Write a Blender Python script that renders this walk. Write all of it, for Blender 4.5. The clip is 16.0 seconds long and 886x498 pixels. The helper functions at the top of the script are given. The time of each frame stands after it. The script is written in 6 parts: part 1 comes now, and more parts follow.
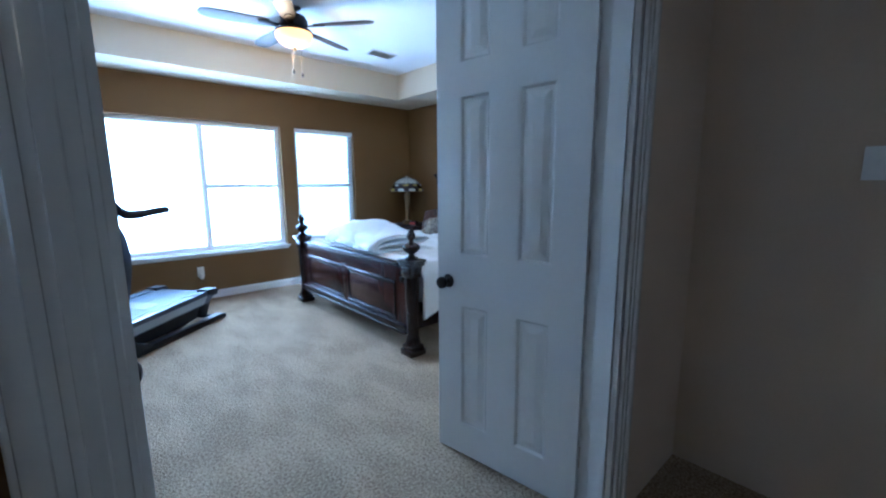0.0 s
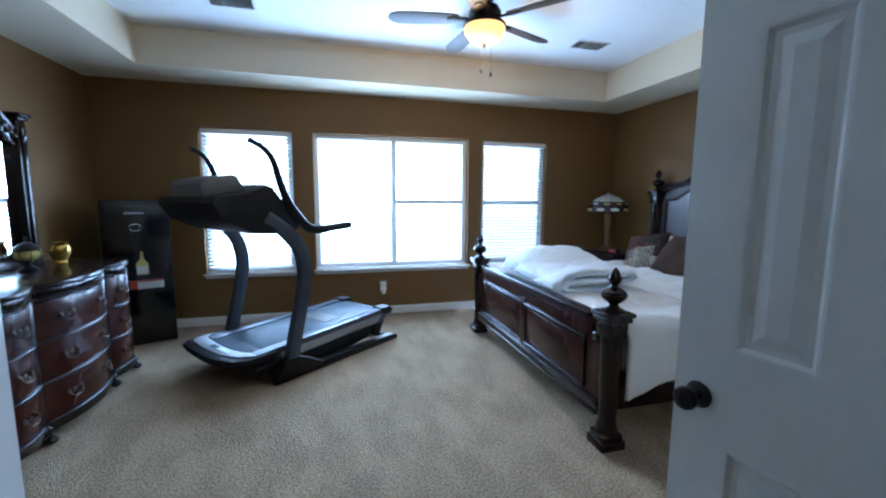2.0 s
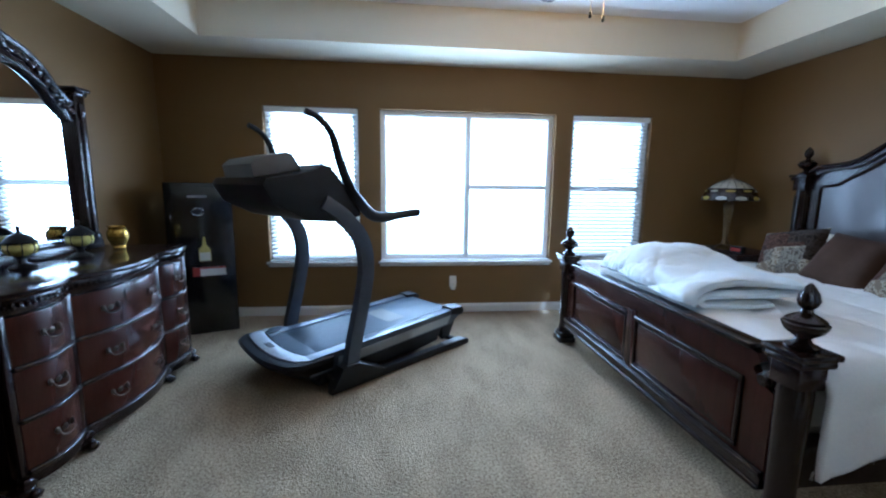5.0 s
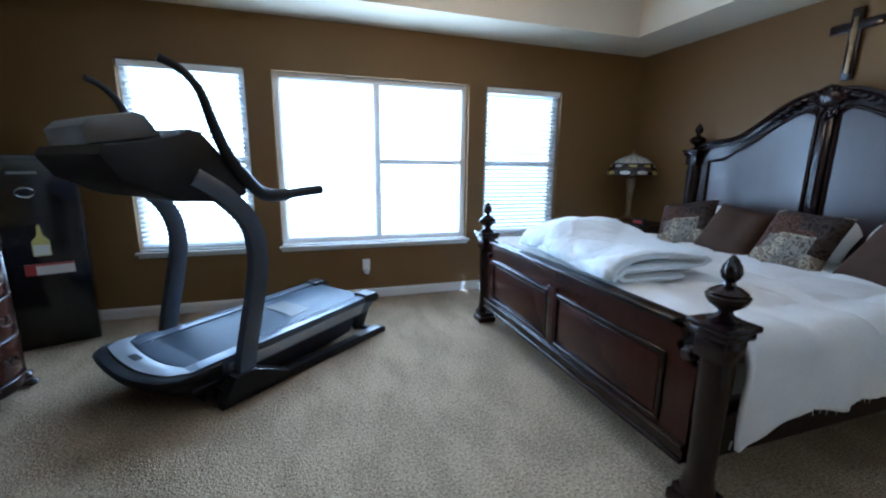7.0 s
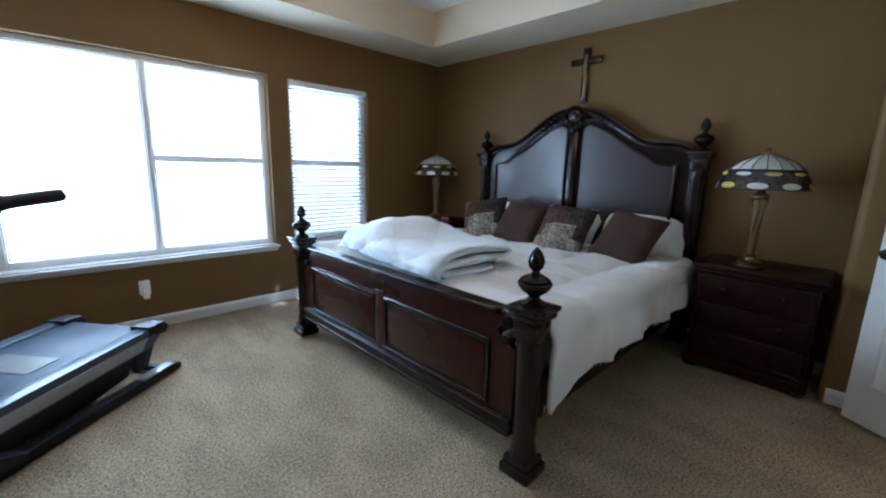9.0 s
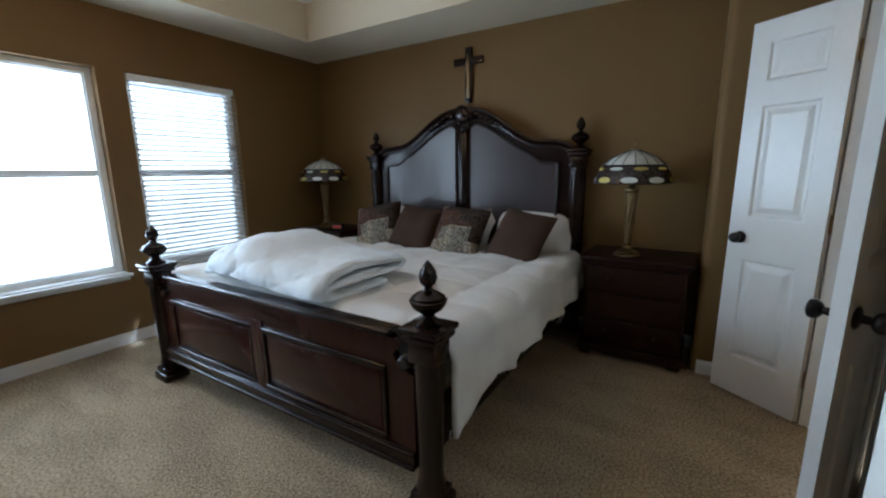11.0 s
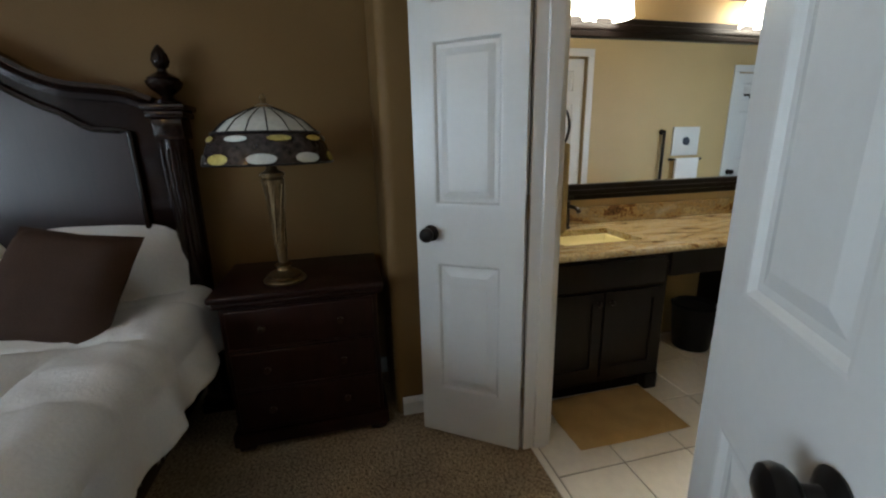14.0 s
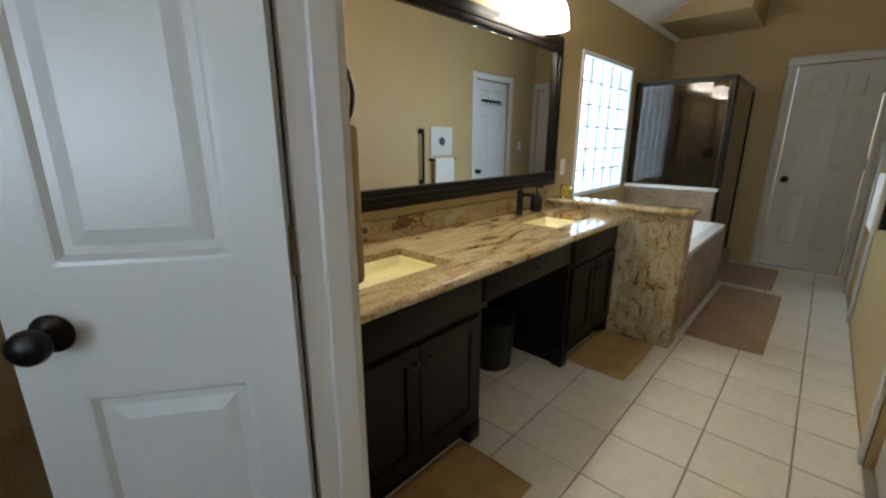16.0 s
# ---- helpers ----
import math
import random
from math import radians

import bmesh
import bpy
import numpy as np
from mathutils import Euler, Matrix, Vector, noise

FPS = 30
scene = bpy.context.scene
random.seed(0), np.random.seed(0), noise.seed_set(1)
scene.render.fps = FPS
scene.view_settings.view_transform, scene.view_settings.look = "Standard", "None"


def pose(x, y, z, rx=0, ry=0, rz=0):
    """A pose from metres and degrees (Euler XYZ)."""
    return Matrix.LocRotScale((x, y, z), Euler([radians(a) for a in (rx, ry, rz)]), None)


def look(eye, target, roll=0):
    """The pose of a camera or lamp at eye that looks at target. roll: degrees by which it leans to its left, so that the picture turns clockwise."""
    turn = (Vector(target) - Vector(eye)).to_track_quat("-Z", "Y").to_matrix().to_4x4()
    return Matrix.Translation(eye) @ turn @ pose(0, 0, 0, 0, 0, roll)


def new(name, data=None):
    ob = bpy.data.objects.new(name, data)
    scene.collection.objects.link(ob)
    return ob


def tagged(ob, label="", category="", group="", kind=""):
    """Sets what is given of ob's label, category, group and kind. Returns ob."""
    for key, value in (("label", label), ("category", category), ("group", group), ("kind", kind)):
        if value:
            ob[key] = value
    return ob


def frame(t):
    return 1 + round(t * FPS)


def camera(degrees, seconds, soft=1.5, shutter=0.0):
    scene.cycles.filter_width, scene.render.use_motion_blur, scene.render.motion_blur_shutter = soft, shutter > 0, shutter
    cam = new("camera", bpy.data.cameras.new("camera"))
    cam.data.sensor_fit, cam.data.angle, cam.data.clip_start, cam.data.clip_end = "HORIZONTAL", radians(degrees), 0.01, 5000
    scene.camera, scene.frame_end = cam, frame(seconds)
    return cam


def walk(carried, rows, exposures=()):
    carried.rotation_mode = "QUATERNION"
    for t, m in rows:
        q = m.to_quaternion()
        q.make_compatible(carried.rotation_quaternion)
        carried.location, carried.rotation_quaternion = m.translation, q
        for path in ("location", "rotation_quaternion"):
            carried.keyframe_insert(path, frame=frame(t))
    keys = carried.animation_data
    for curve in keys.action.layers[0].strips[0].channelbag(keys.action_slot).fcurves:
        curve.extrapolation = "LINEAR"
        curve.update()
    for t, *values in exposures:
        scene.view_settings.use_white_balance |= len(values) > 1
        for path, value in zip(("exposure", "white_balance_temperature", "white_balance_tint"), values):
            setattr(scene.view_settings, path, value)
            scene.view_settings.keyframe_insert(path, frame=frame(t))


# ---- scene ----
cam = camera(95.0, 16.0, 2.2)
PATH = [
    (0, (0.602, 0.373, 1.344), (1.917, 1.849, 1.021), -0.4),
    (0.5, (0.806, 0.465, 1.353), (1.856, 2.14, 1.051), -0.5),
    (1, (0.848, 0.636, 1.344), (1.735, 2.407, 1.066), 0.1),
    (1.5, (0.89, 0.829, 1.344), (1.631, 2.669, 1.085), 0.7),
    (2, (1.012, 1.012, 1.356), (1.536, 2.926, 1.112), 0.4),
    (2.5, (1.1, 1.12, 1.347), (1.428, 3.08, 1.122), 0.3),
    (3, (1.062, 1.263, 1.346), (1.301, 3.237, 1.131), 0.6),
    (3.5, (0.961, 1.376, 1.314), (1.175, 3.353, 1.109), 0.8),
    (6, (1.112, 1.675, 1.33), (1.329, 3.624, 0.938), 0.6),
    (6.5, (1.145, 1.747, 1.32), (1.505, 3.671, 0.909), 0.5),
    (7, (1.093, 1.836, 1.29), (1.7, 3.698, 0.888), 0.7),
    (7.5, (1.069, 1.888, 1.293), (1.93, 3.647, 0.887), 1.1),
    (8, (1.064, 1.929, 1.292), (2.154, 3.558, 0.895), 1.4),
    (8.5, (1.077, 1.952, 1.295), (2.34, 3.453, 0.905), 1.6),
    (11, (1.29, 2.03, 1.32), (2.96, 3.06, 0.936), -0.6),
    (11.5, (1.496, 2.127, 1.266), (3.266, 2.988, 0.91), -0.7),
    (12, (1.629, 2.261, 1.244), (3.521, 2.808, 0.893), -0.1),
    (12.5, (1.808, 2.397, 1.199), (3.77, 2.571, 0.855), 0.8),
    (13, (2.054, 2.321, 1.241), (4.013, 2.287, 0.84), 0.0),
    (13.5, (2.281, 2.241, 1.281), (4.21, 1.988, 0.817), -1.1),
    (14, (2.514, 2.119, 1.28), (4.395, 1.664, 0.776), -1.4),
    (14.5, (2.667, 2.064, 1.252), (4.472, 1.348, 0.769), -1.4),
    (15, (2.856, 1.927, 1.255), (4.571, 1.038, 0.735), -1.4),
    (15.5, (3.010, 1.850, 1.250), (4.571, 0.716, 0.722), -0.8),
    (16, (3.196, 1.802, 1.235), (4.510, 0.381, 0.724), 0.1),
]
walk(cam, [(t, look(eye, target, roll)) for t, eye, target, roll in PATH], [
    (0.0, 0.80, 4500, 8), (1.0, 0.66, 4550, 8), (2.0, 0.38, 4950, 8), (3.5, 0.41, 5000, 8), (6.0, 0.34, 5050, 8), (8.5, 0.22, 5350, 9),
    (11.0, -0.16, 6100, 9), (12.5, -0.50, 6300, 9), (14.0, -0.46, 6550, 9), (16.0, -0.36, 6450, 9)])

# ---- light ----
world = bpy.data.worlds.new("sky")
scene.world = world
world.use_nodes = True
wn = world.node_tree
sky = wn.nodes.new("ShaderNodeTexSky")
sky.sky_type, sky.sun_disc = "NISHITA", False
sky.sun_elevation, sky.sun_rotation = radians(48), radians(150)
wn.links.new(sky.outputs[0], wn.nodes["Background"].inputs[0])
wn.nodes["Background"].inputs[1].default_value = 0.15


def area_lamp(name, m, sx, sy, watts, colour):
    l = bpy.data.lights.new(name, "AREA")
    l.shape, l.size, l.size_y, l.energy, l.color = "RECTANGLE", sx, sy, watts, colour
    ob = new(name, l)
    ob.matrix_world = m
    return ob


DAY = (0.66, 0.83, 1.0)
# daylight standing outside each opening, tipped up as light from the bright ground comes in
for x, w, watts, turn in ((-0.30, 2.2, 120, 165), (1.74, 2.5, 250, 152), (3.92, 2.4, 56, 165)):
    area_lamp("window_daylight", pose(x, 6.64, 1.22, 110, 0, turn), w, 3.3, watts * 1.18, DAY)
area_lamp("window_daylight", pose(4.90, -1.73, 1.35, 90, 0, 90), 1.7, 1.7, 58, DAY)

# ---- materials ----


def material(name, colour, rough=0.6, metal=0.0, vary=0.12, scale=6.0, fine=60.0, bump=0.15, spec=0.5, coat=0.0, kind="", second=None, emit=None, glow=0.0):
    """A node material: two scales of noise over a base colour, with fine relief."""
    m = bpy.data.materials.new(name)
    m.use_nodes = True
    n, link = m.node_tree.nodes, m.node_tree.links
    b = n["Principled BSDF"]
    b.inputs["Roughness"].default_value, b.inputs["Metallic"].default_value = rough, metal
    b.inputs["Specular IOR Level"].default_value, b.inputs["Coat Weight"].default_value = spec, coat
    b.inputs["Coat Roughness"].default_value = 0.12
    co = n.new("ShaderNodeTexCoord")
    big, small = n.new("ShaderNodeTexNoise"), n.new("ShaderNodeTexNoise")
    big.inputs["Scale"].default_value, small.inputs["Scale"].default_value = scale, fine
    big.inputs["Detail"].default_value, small.inputs["Detail"].default_value = 4, 3
    src = co.outputs["Object"]
    if kind == "wood":
        mp = n.new("ShaderNodeMapping")
        mp.inputs["Scale"].default_value = (6, 6, 0.6)
        link.new(src, mp.inputs[0])
        src = mp.outputs[0]
    link.new(src, big.inputs["Vector"])
    link.new(src, small.inputs["Vector"])
    ramp = n.new("ShaderNodeValToRGB")
    c2 = second or [c * (1 - 2.2 * vary) for c in colour]
    ramp.color_ramp.elements[0].color, ramp.color_ramp.elements[1].color = (*c2, 1), (*colour, 1)
    ramp.color_ramp.elements[0].position, ramp.color_ramp.elements[1].position = 0.32, 0.62
    mix = n.new("ShaderNodeMath")
    mix.operation, mix.inputs[1].default_value = "MULTIPLY_ADD", 0.6
    sc = n.new("ShaderNodeMath")
    sc.operation, sc.inputs[1].default_value = "MULTIPLY", 0.4
    link.new(small.outputs[0], sc.inputs[0])
    link.new(big.outputs[0], mix.inputs[0])
    link.new(sc.outputs[0], mix.inputs[2])
    link.new(mix.outputs[0], ramp.inputs[0])
    link.new(ramp.outputs[0], b.inputs["Base Color"])
    if bump:
        bp = n.new("ShaderNodeBump")
        bp.inputs["Strength"].default_value, bp.inputs["Distance"].default_value = bump, 0.004
        link.new(small.outputs[0], bp.inputs["Height"])
        link.new(bp.outputs[0], b.inputs["Normal"])
    if glow:
        b.inputs["Emission Color"].default_value, b.inputs["Emission Strength"].default_value = (*emit, 1), glow
    return m


M_WALL = material("brown_wall_paint", (0.172, 0.098, 0.034), 0.55, vary=0.04, scale=1.5, fine=160, bump=0.25, spec=0.25)
M_TRAY = material("tan_ceiling_paint", (0.66, 0.575, 0.42), 0.75, vary=0.02, scale=2, fine=150, bump=0.2)
M_CEIL = material("white_ceiling_paint", (0.86, 0.86, 0.85), 0.85, vary=0.02, scale=2, fine=90, bump=0.35)
M_HALL = material("hall_wall_paint", (0.58, 0.46, 0.34), 0.55, vary=0.03, scale=2, fine=150, bump=0.2)
M_BATH = material("gold_wall_paint", (0.50, 0.36, 0.17), 0.5, vary=0.03, scale=2, fine=150, bump=0.2)
M_WHITE = material("white_semigloss_paint", (0.66, 0.65, 0.62), 0.26, vary=0.02, scale=3, fine=50, bump=0.06)
M_VINYL = material("white_vinyl", (0.80, 0.80, 0.80), 0.35, vary=0.02, bump=0.03)
M_SLAT = material("white_blind_slat", (0.72, 0.71, 0.69), 0.45, vary=0.02, bump=0.04)

M_WOOD = material("dark_cherry_wood", (0.038, 0.0105, 0.006), 0.24, vary=0.13, scale=3, fine=24, bump=0.05, spec=0.18, coat=0.26, kind="wood")
M_WOODK = material("near_black_carved_wood", (0.016, 0.007, 0.005), 0.24, vary=0.2, scale=5, fine=60, bump=0.12, spec=0.2, coat=0.4)
M_PANEL = material("satin_cherry_panel", (0.026, 0.010, 0.009), 0.33, vary=0.2, scale=2, fine=20, bump=0.04, spec=0.65, coat=0.5, kind="wood")
# the bed's cherry, darkened and dulled: the nightstands' shade is in this colour
M_STAND = material("cherry_wood_in_shade", (0.020, 0.006, 0.004), 0.42, vary=0.2, scale=3, fine=24, bump=0.05, spec=0.2, coat=0.1, kind="wood")
M_BRONZE = material("oil_rubbed_bronze", (0.018, 0.015, 0.014), 0.30, 0.6, vary=0.15, bump=0.05)
M_BRASS = material("antique_brass", (0.30, 0.21, 0.11), 0.30, 0.9, vary=0.2, bump=0.08)
M_PULL = material("dark_antique_brass_pull", (0.060, 0.042, 0.028), 0.34, 0.9, vary=0.2, bump=0.08)
M_HINGE = material("tarnished_brass_hinge", (0.34, 0.24, 0.13), 0.4, 0.8, vary=0.15, bump=0.05)
M_DUVET = material("white_cotton", (0.74, 0.72, 0.69), 0.9, vary=0.04, scale=5, fine=90, bump=0.4, spec=0.15)
M_COMF = material("white_quilt_cotton", (0.72, 0.77, 0.80), 0.9, vary=0.03, scale=5, fine=110, bump=0.35, spec=0.15)
M_BROWNF = material("chocolate_fabric", (0.056, 0.029, 0.018), 0.8, vary=0.15, scale=9, fine=220, bump=0.5, spec=0.2)
M_BLACK = material("black_plastic", (0.010, 0.011, 0.014), 0.4, vary=0.2, scale=8, fine=120, bump=0.08, spec=0.3)
M_GREYP = material("grey_metallic_plastic", (0.085, 0.10, 0.13), 0.30, 0.45, vary=0.1, bump=0.05)
M_HOUSING = material("warm_grey_moulded_plastic", (0.13, 0.125, 0.115), 0.45, vary=0.08, bump=0.05)
M_SILVER = material("silver_painted_trim", (0.33, 0.35, 0.38), 0.30, 0.4, vary=0.06, bump=0.04)
M_BELT = material("treadmill_belt_rubber", (0.040, 0.058, 0.085), 0.42, vary=0.15, scale=4, fine=240, bump=0.10, spec=0.22)
M_SAFE = material("black_gloss_enamel", (0.008, 0.008, 0.010), 0.18, vary=0.1, bump=0.03, coat=0.5)
M_CHROME = material("chrome", (0.62, 0.62, 0.62), 0.12, 1.0, vary=0.03, bump=0.0)
M_GOLD = material("gold_glaze", (0.55, 0.33, 0.06), 0.18, 0.75, vary=0.2, scale=20, bump=0.05)
M_PAPER = material("white_paper_label", (0.75, 0.73, 0.68), 0.7, vary=0.03, bump=0.05)
M_RED = material("red_label_print", (0.42, 0.04, 0.03), 0.6, vary=0.05, bump=0.03)
M_YELLOW = material("pale_yellow_print", (0.62, 0.52, 0.16), 0.6, vary=0.06, bump=0.03)
M_FANW = material("dark_walnut_blade", (0.045, 0.032, 0.026), 0.45, vary=0.2, bump=0.06, kind="wood")
M_AMBER = material("lit_amber_glass", (0.85, 0.55, 0.22), 0.35, vary=0.08, emit=(1.0, 0.46, 0.11), glow=1.6, bump=0.05)
M_SHADEW = material("white_slip_glass", (0.62, 0.63, 0.58), 0.25, vary=0.10, scale=14, bump=0.1)
M_SHADEB = material("brown_art_glass", (0.055, 0.040, 0.036), 0.22, vary=0.35, scale=30, bump=0.1)
M_SHADEY = material("yellow_art_glass", (0.55, 0.44, 0.12), 0.25, vary=0.25, scale=20, bump=0.1)
M_LEAD = material("lead_came", (0.02, 0.02, 0.022), 0.4, 0.7, vary=0.1, bump=0.05)
M_TILE = material("cream_ceramic_tile", (0.88, 0.83, 0.74), 0.22, vary=0.06, scale=3.5, fine=30, bump=0.05)
M_GROUT = material("grey_grout", (0.30, 0.26, 0.21), 0.9, vary=0.1, bump=0.3)
M_RUG = material("tan_bath_mat", (0.50, 0.33, 0.14), 0.95, vary=0.12, scale=9, fine=220, bump=1.0, spec=0.1)
M_RUG2 = material("rose_bath_mat", (0.46, 0.33, 0.24), 0.95, vary=0.10, scale=9, fine=220, bump=1.0, spec=0.1)
M_ESP = material("espresso_cabinet", (0.008, 0.005, 0.004), 0.32, vary=0.2, scale=4, fine=40, bump=0.05, spec=0.2, kind="wood")
M_SINK = material("bisque_porcelain", (0.85, 0.77, 0.42), 0.12, vary=0.02, bump=0.0)
M_TUB = material("white_acrylic", (0.80, 0.80, 0.78), 0.15, vary=0.02, bump=0.0)
M_SHADE = material("lit_frosted_glass", (0.9, 0.9, 0.88), 0.4, vary=0.02, emit=(1.0, 0.92, 0.78), glow=16.0, bump=0.0)
M_STONE = material("tan_travertine_tile", (0.34, 0.24, 0.16), 0.35, vary=0.2, scale=5, fine=40, bump=0.1)
M_TOWEL = material("gold_terry_towel", (0.50, 0.38, 0.18), 0.95, vary=0.12, scale=12, fine=200, bump=0.8, spec=0.1)
M_DIRT = material("lawn_ground", (0.10, 0.11, 0.06), 0.95, vary=0.2, scale=0.5, bump=0.3)


def granite():
    m = material("golden_granite", (0.50, 0.38, 0.22), 0.12, bump=0.02)
    n, link = m.node_tree.nodes, m.node_tree.links
    co, nz = n.new("ShaderNodeTexCoord"), n.new("ShaderNodeTexNoise")
    mp = n.new("ShaderNodeMapping")
    mp.inputs["Rotation"].default_value = (0.35, 0.45, 0.95)
    mp.inputs["Scale"].default_value = (9, 2.0, 4.5)
    link.new(co.outputs["Object"], mp.inputs[0])
    wv = n.new("ShaderNodeTexNoise")
    wv.inputs["Scale"].default_value, wv.inputs["Detail"].default_value = 1.5, 8
    wv.inputs["Roughness"].default_value, wv.inputs["Distortion"].default_value = 0.6, 1.3
    nz.inputs["Scale"].default_value, nz.inputs["Detail"].default_value = 70, 3
    link.new(mp.outputs[0], wv.inputs["Vector"])
    link.new(co.outputs["Object"], nz.inputs["Vector"])
    r = n.new("ShaderNodeValToRGB")
    e = r.color_ramp.elements
    e[0].color, e[1].color = (0.07, 0.04, 0.02, 1), (0.62, 0.54, 0.38, 1)
    e[0].position, e[1].position = 0.28, 0.72
    for p, c in ((0.38, (0.24, 0.13, 0.05, 1)), (0.44, (0.50, 0.36, 0.16, 1)), (0.49, (0.25, 0.20, 0.13, 1)), (0.53, (0.55, 0.43, 0.22, 1)), (0.60, (0.40, 0.34, 0.24, 1))):
        e.new(p).color = c
    add = n.new("ShaderNodeMath")
    add.operation, add.inputs[1].default_value = "MULTIPLY_ADD", 0.35
    sub = n.new("ShaderNodeMath")
    sub.operation, sub.inputs[1].default_value = "SUBTRACT", 0.17
    link.new(nz.outputs[0], add.inputs[0])
    link.new(wv.outputs[0], add.inputs[2])
    link.new(add.outputs[0], sub.inputs[0])
    link.new(sub.outputs[0], r.inputs[0])
    link.new(r.outputs[0], n["Principled BSDF"].inputs["Base Color"])
    return m



def carpet():
    """Cut pile: tufts about a centimetre wide, brushed in broad streaks."""
    m = material("beige_carpet", (0.3, 0.25, 0.19), 0.95, bump=0.0, spec=0.08)
    n, link = m.node_tree.nodes, m.node_tree.links
    co = n.new("ShaderNodeTexCoord")
    tuft, streak, vo = n.new("ShaderNodeTexNoise"), n.new("ShaderNodeTexNoise"), n.new("ShaderNodeTexVoronoi")
    tuft.inputs["Scale"].default_value, tuft.inputs["Detail"].default_value = 80, 5
    tuft.inputs["Roughness"].default_value = 0.65
    streak.inputs["Scale"].default_value, streak.inputs["Detail"].default_value = 3.4, 4
    vo.inputs["Scale"].default_value = 130
    mp = n.new("ShaderNodeMapping")
    mp.inputs["Rotation"].default_value, mp.inputs["Scale"].default_value = (0, 0, 0.75), (1.5, 0.7, 1)
    link.new(co.outputs["Object"], mp.inputs[0])
    link.new(mp.outputs[0], streak.inputs["Vector"])
    for q in (tuft, vo):
        link.new(co.outputs["Object"], q.inputs["Vector"])
    r1, r2 = n.new("ShaderNodeValToRGB"), n.new("ShaderNodeValToRGB")
    r1.color_ramp.elements[0].color, r1.color_ramp.elements[1].color = (0.168, 0.119, 0.071, 1), (0.60, 0.46, 0.30, 1)
    r1.color_ramp.elements[0].position, r1.color_ramp.elements[1].position = 0.32, 0.66
    r2.color_ramp.elements[0].color, r2.color_ramp.elements[1].color = (0.80, 0.80, 0.80, 1), (1, 1, 1, 1)
    r2.color_ramp.elements[0].position, r2.color_ramp.elements[1].position = 0.40, 0.60
    link.new(tuft.outputs[0], r1.inputs[0])
    link.new(streak.outputs[0], r2.inputs[0])
    mx = n.new("ShaderNodeMixRGB")
    mx.blend_type, mx.inputs[0].default_value = "MULTIPLY", 1
    link.new(r1.outputs[0], mx.inputs[1])
    link.new(r2.outputs[0], mx.inputs[2])
    link.new(mx.outputs[0], n["Principled BSDF"].inputs["Base Color"])
    add = n.new("ShaderNodeMath")
    link.new(tuft.outputs[0], add.inputs[0])
    link.new(vo.outputs[0], add.inputs[1])
    bp = n.new("ShaderNodeBump")
    bp.inputs["Strength"].default_value, bp.inputs["Distance"].default_value = 0.9, 0.010
    link.new(add.outputs[0], bp.inputs["Height"])
    link.new(bp.outputs[0], n["Principled BSDF"].inputs["Normal"])
    return m


M_CARPET = carpet()
M_GRANITE = granite()


def patterned_fabric():
    """A patchwork of cream, brown and grey blocks, each printed with small medallions."""
    m = material("cream_and_brown_damask", (0.4, 0.33, 0.22), 0.85, fine=200, bump=0.4, spec=0.2)
    n, link = m.node_tree.nodes, m.node_tree.links
    co, block, print_ = n.new("ShaderNodeTexCoord"), n.new("ShaderNodeTexVoronoi"), n.new("ShaderNodeTexVoronoi")
    block.distance, block.inputs["Scale"].default_value, block.inputs["Randomness"].default_value = "CHEBYCHEV", 6.5, 0.55
    print_.inputs["Scale"].default_value, print_.inputs["Randomness"].default_value = 24, 1.0
    mp = n.new("ShaderNodeMapping")
    mp.inputs["Scale"].default_value = (1, 0.25, 1)
    link.new(co.outputs["Object"], mp.inputs[0])
    warp, bend = n.new("ShaderNodeTexNoise"), n.new("ShaderNodeVectorMath")
    warp.inputs["Scale"].default_value, warp.inputs["Detail"].default_value = 17, 3
    bend.operation, bend.inputs[1].default_value = "MULTIPLY_ADD", (0.13, 0.13, 0.13)
    link.new(mp.outputs[0], warp.inputs["Vector"])
    link.new(warp.outputs["Color"], bend.inputs[0])
    link.new(mp.outputs[0], bend.inputs[2])
    link.new(mp.outputs[0], block.inputs["Vector"])
    link.new(bend.outputs[0], print_.inputs["Vector"])
    sep = n.new("ShaderNodeSeparateColor")
    link.new(block.outputs["Color"], sep.inputs[0])
    r, r2 = n.new("ShaderNodeValToRGB"), n.new("ShaderNodeValToRGB")
    r.color_ramp.interpolation = "CONSTANT"
    e = r.color_ramp.elements
    e[0].color, e[1].color, e[1].position = (0.30, 0.26, 0.20, 1), (0.085, 0.042, 0.028, 1), 0.30
    e.new(0.52).color = (0.19, 0.17, 0.14, 1)
    e.new(0.74).color = (0.045, 0.032, 0.026, 1)
    link.new(sep.outputs[0], r.inputs[0])
    f = r2.color_ramp.elements
    f[0].color, f[1].color = (0.22, 0.19, 0.16, 1), (1, 1, 1, 1)
    f[0].position, f[1].position = 0.30, 0.38
    f.new(0.55).color = (1, 1, 1, 1)
    f.new(0.62).color = (0.45, 0.38, 0.32, 1)
    link.new(print_.outputs["Distance"], r2.inputs[0])
    mx = n.new("ShaderNodeMixRGB")
    mx.blend_type, mx.inputs[0].default_value = "MULTIPLY", 0.85
    link.new(r.outputs[0], mx.inputs[1])
    link.new(r2.outputs[0], mx.inputs[2])
    link.new(mx.outputs[0], n["Principled BSDF"].inputs["Base Color"])
    return m


M_DAMASK = patterned_fabric()


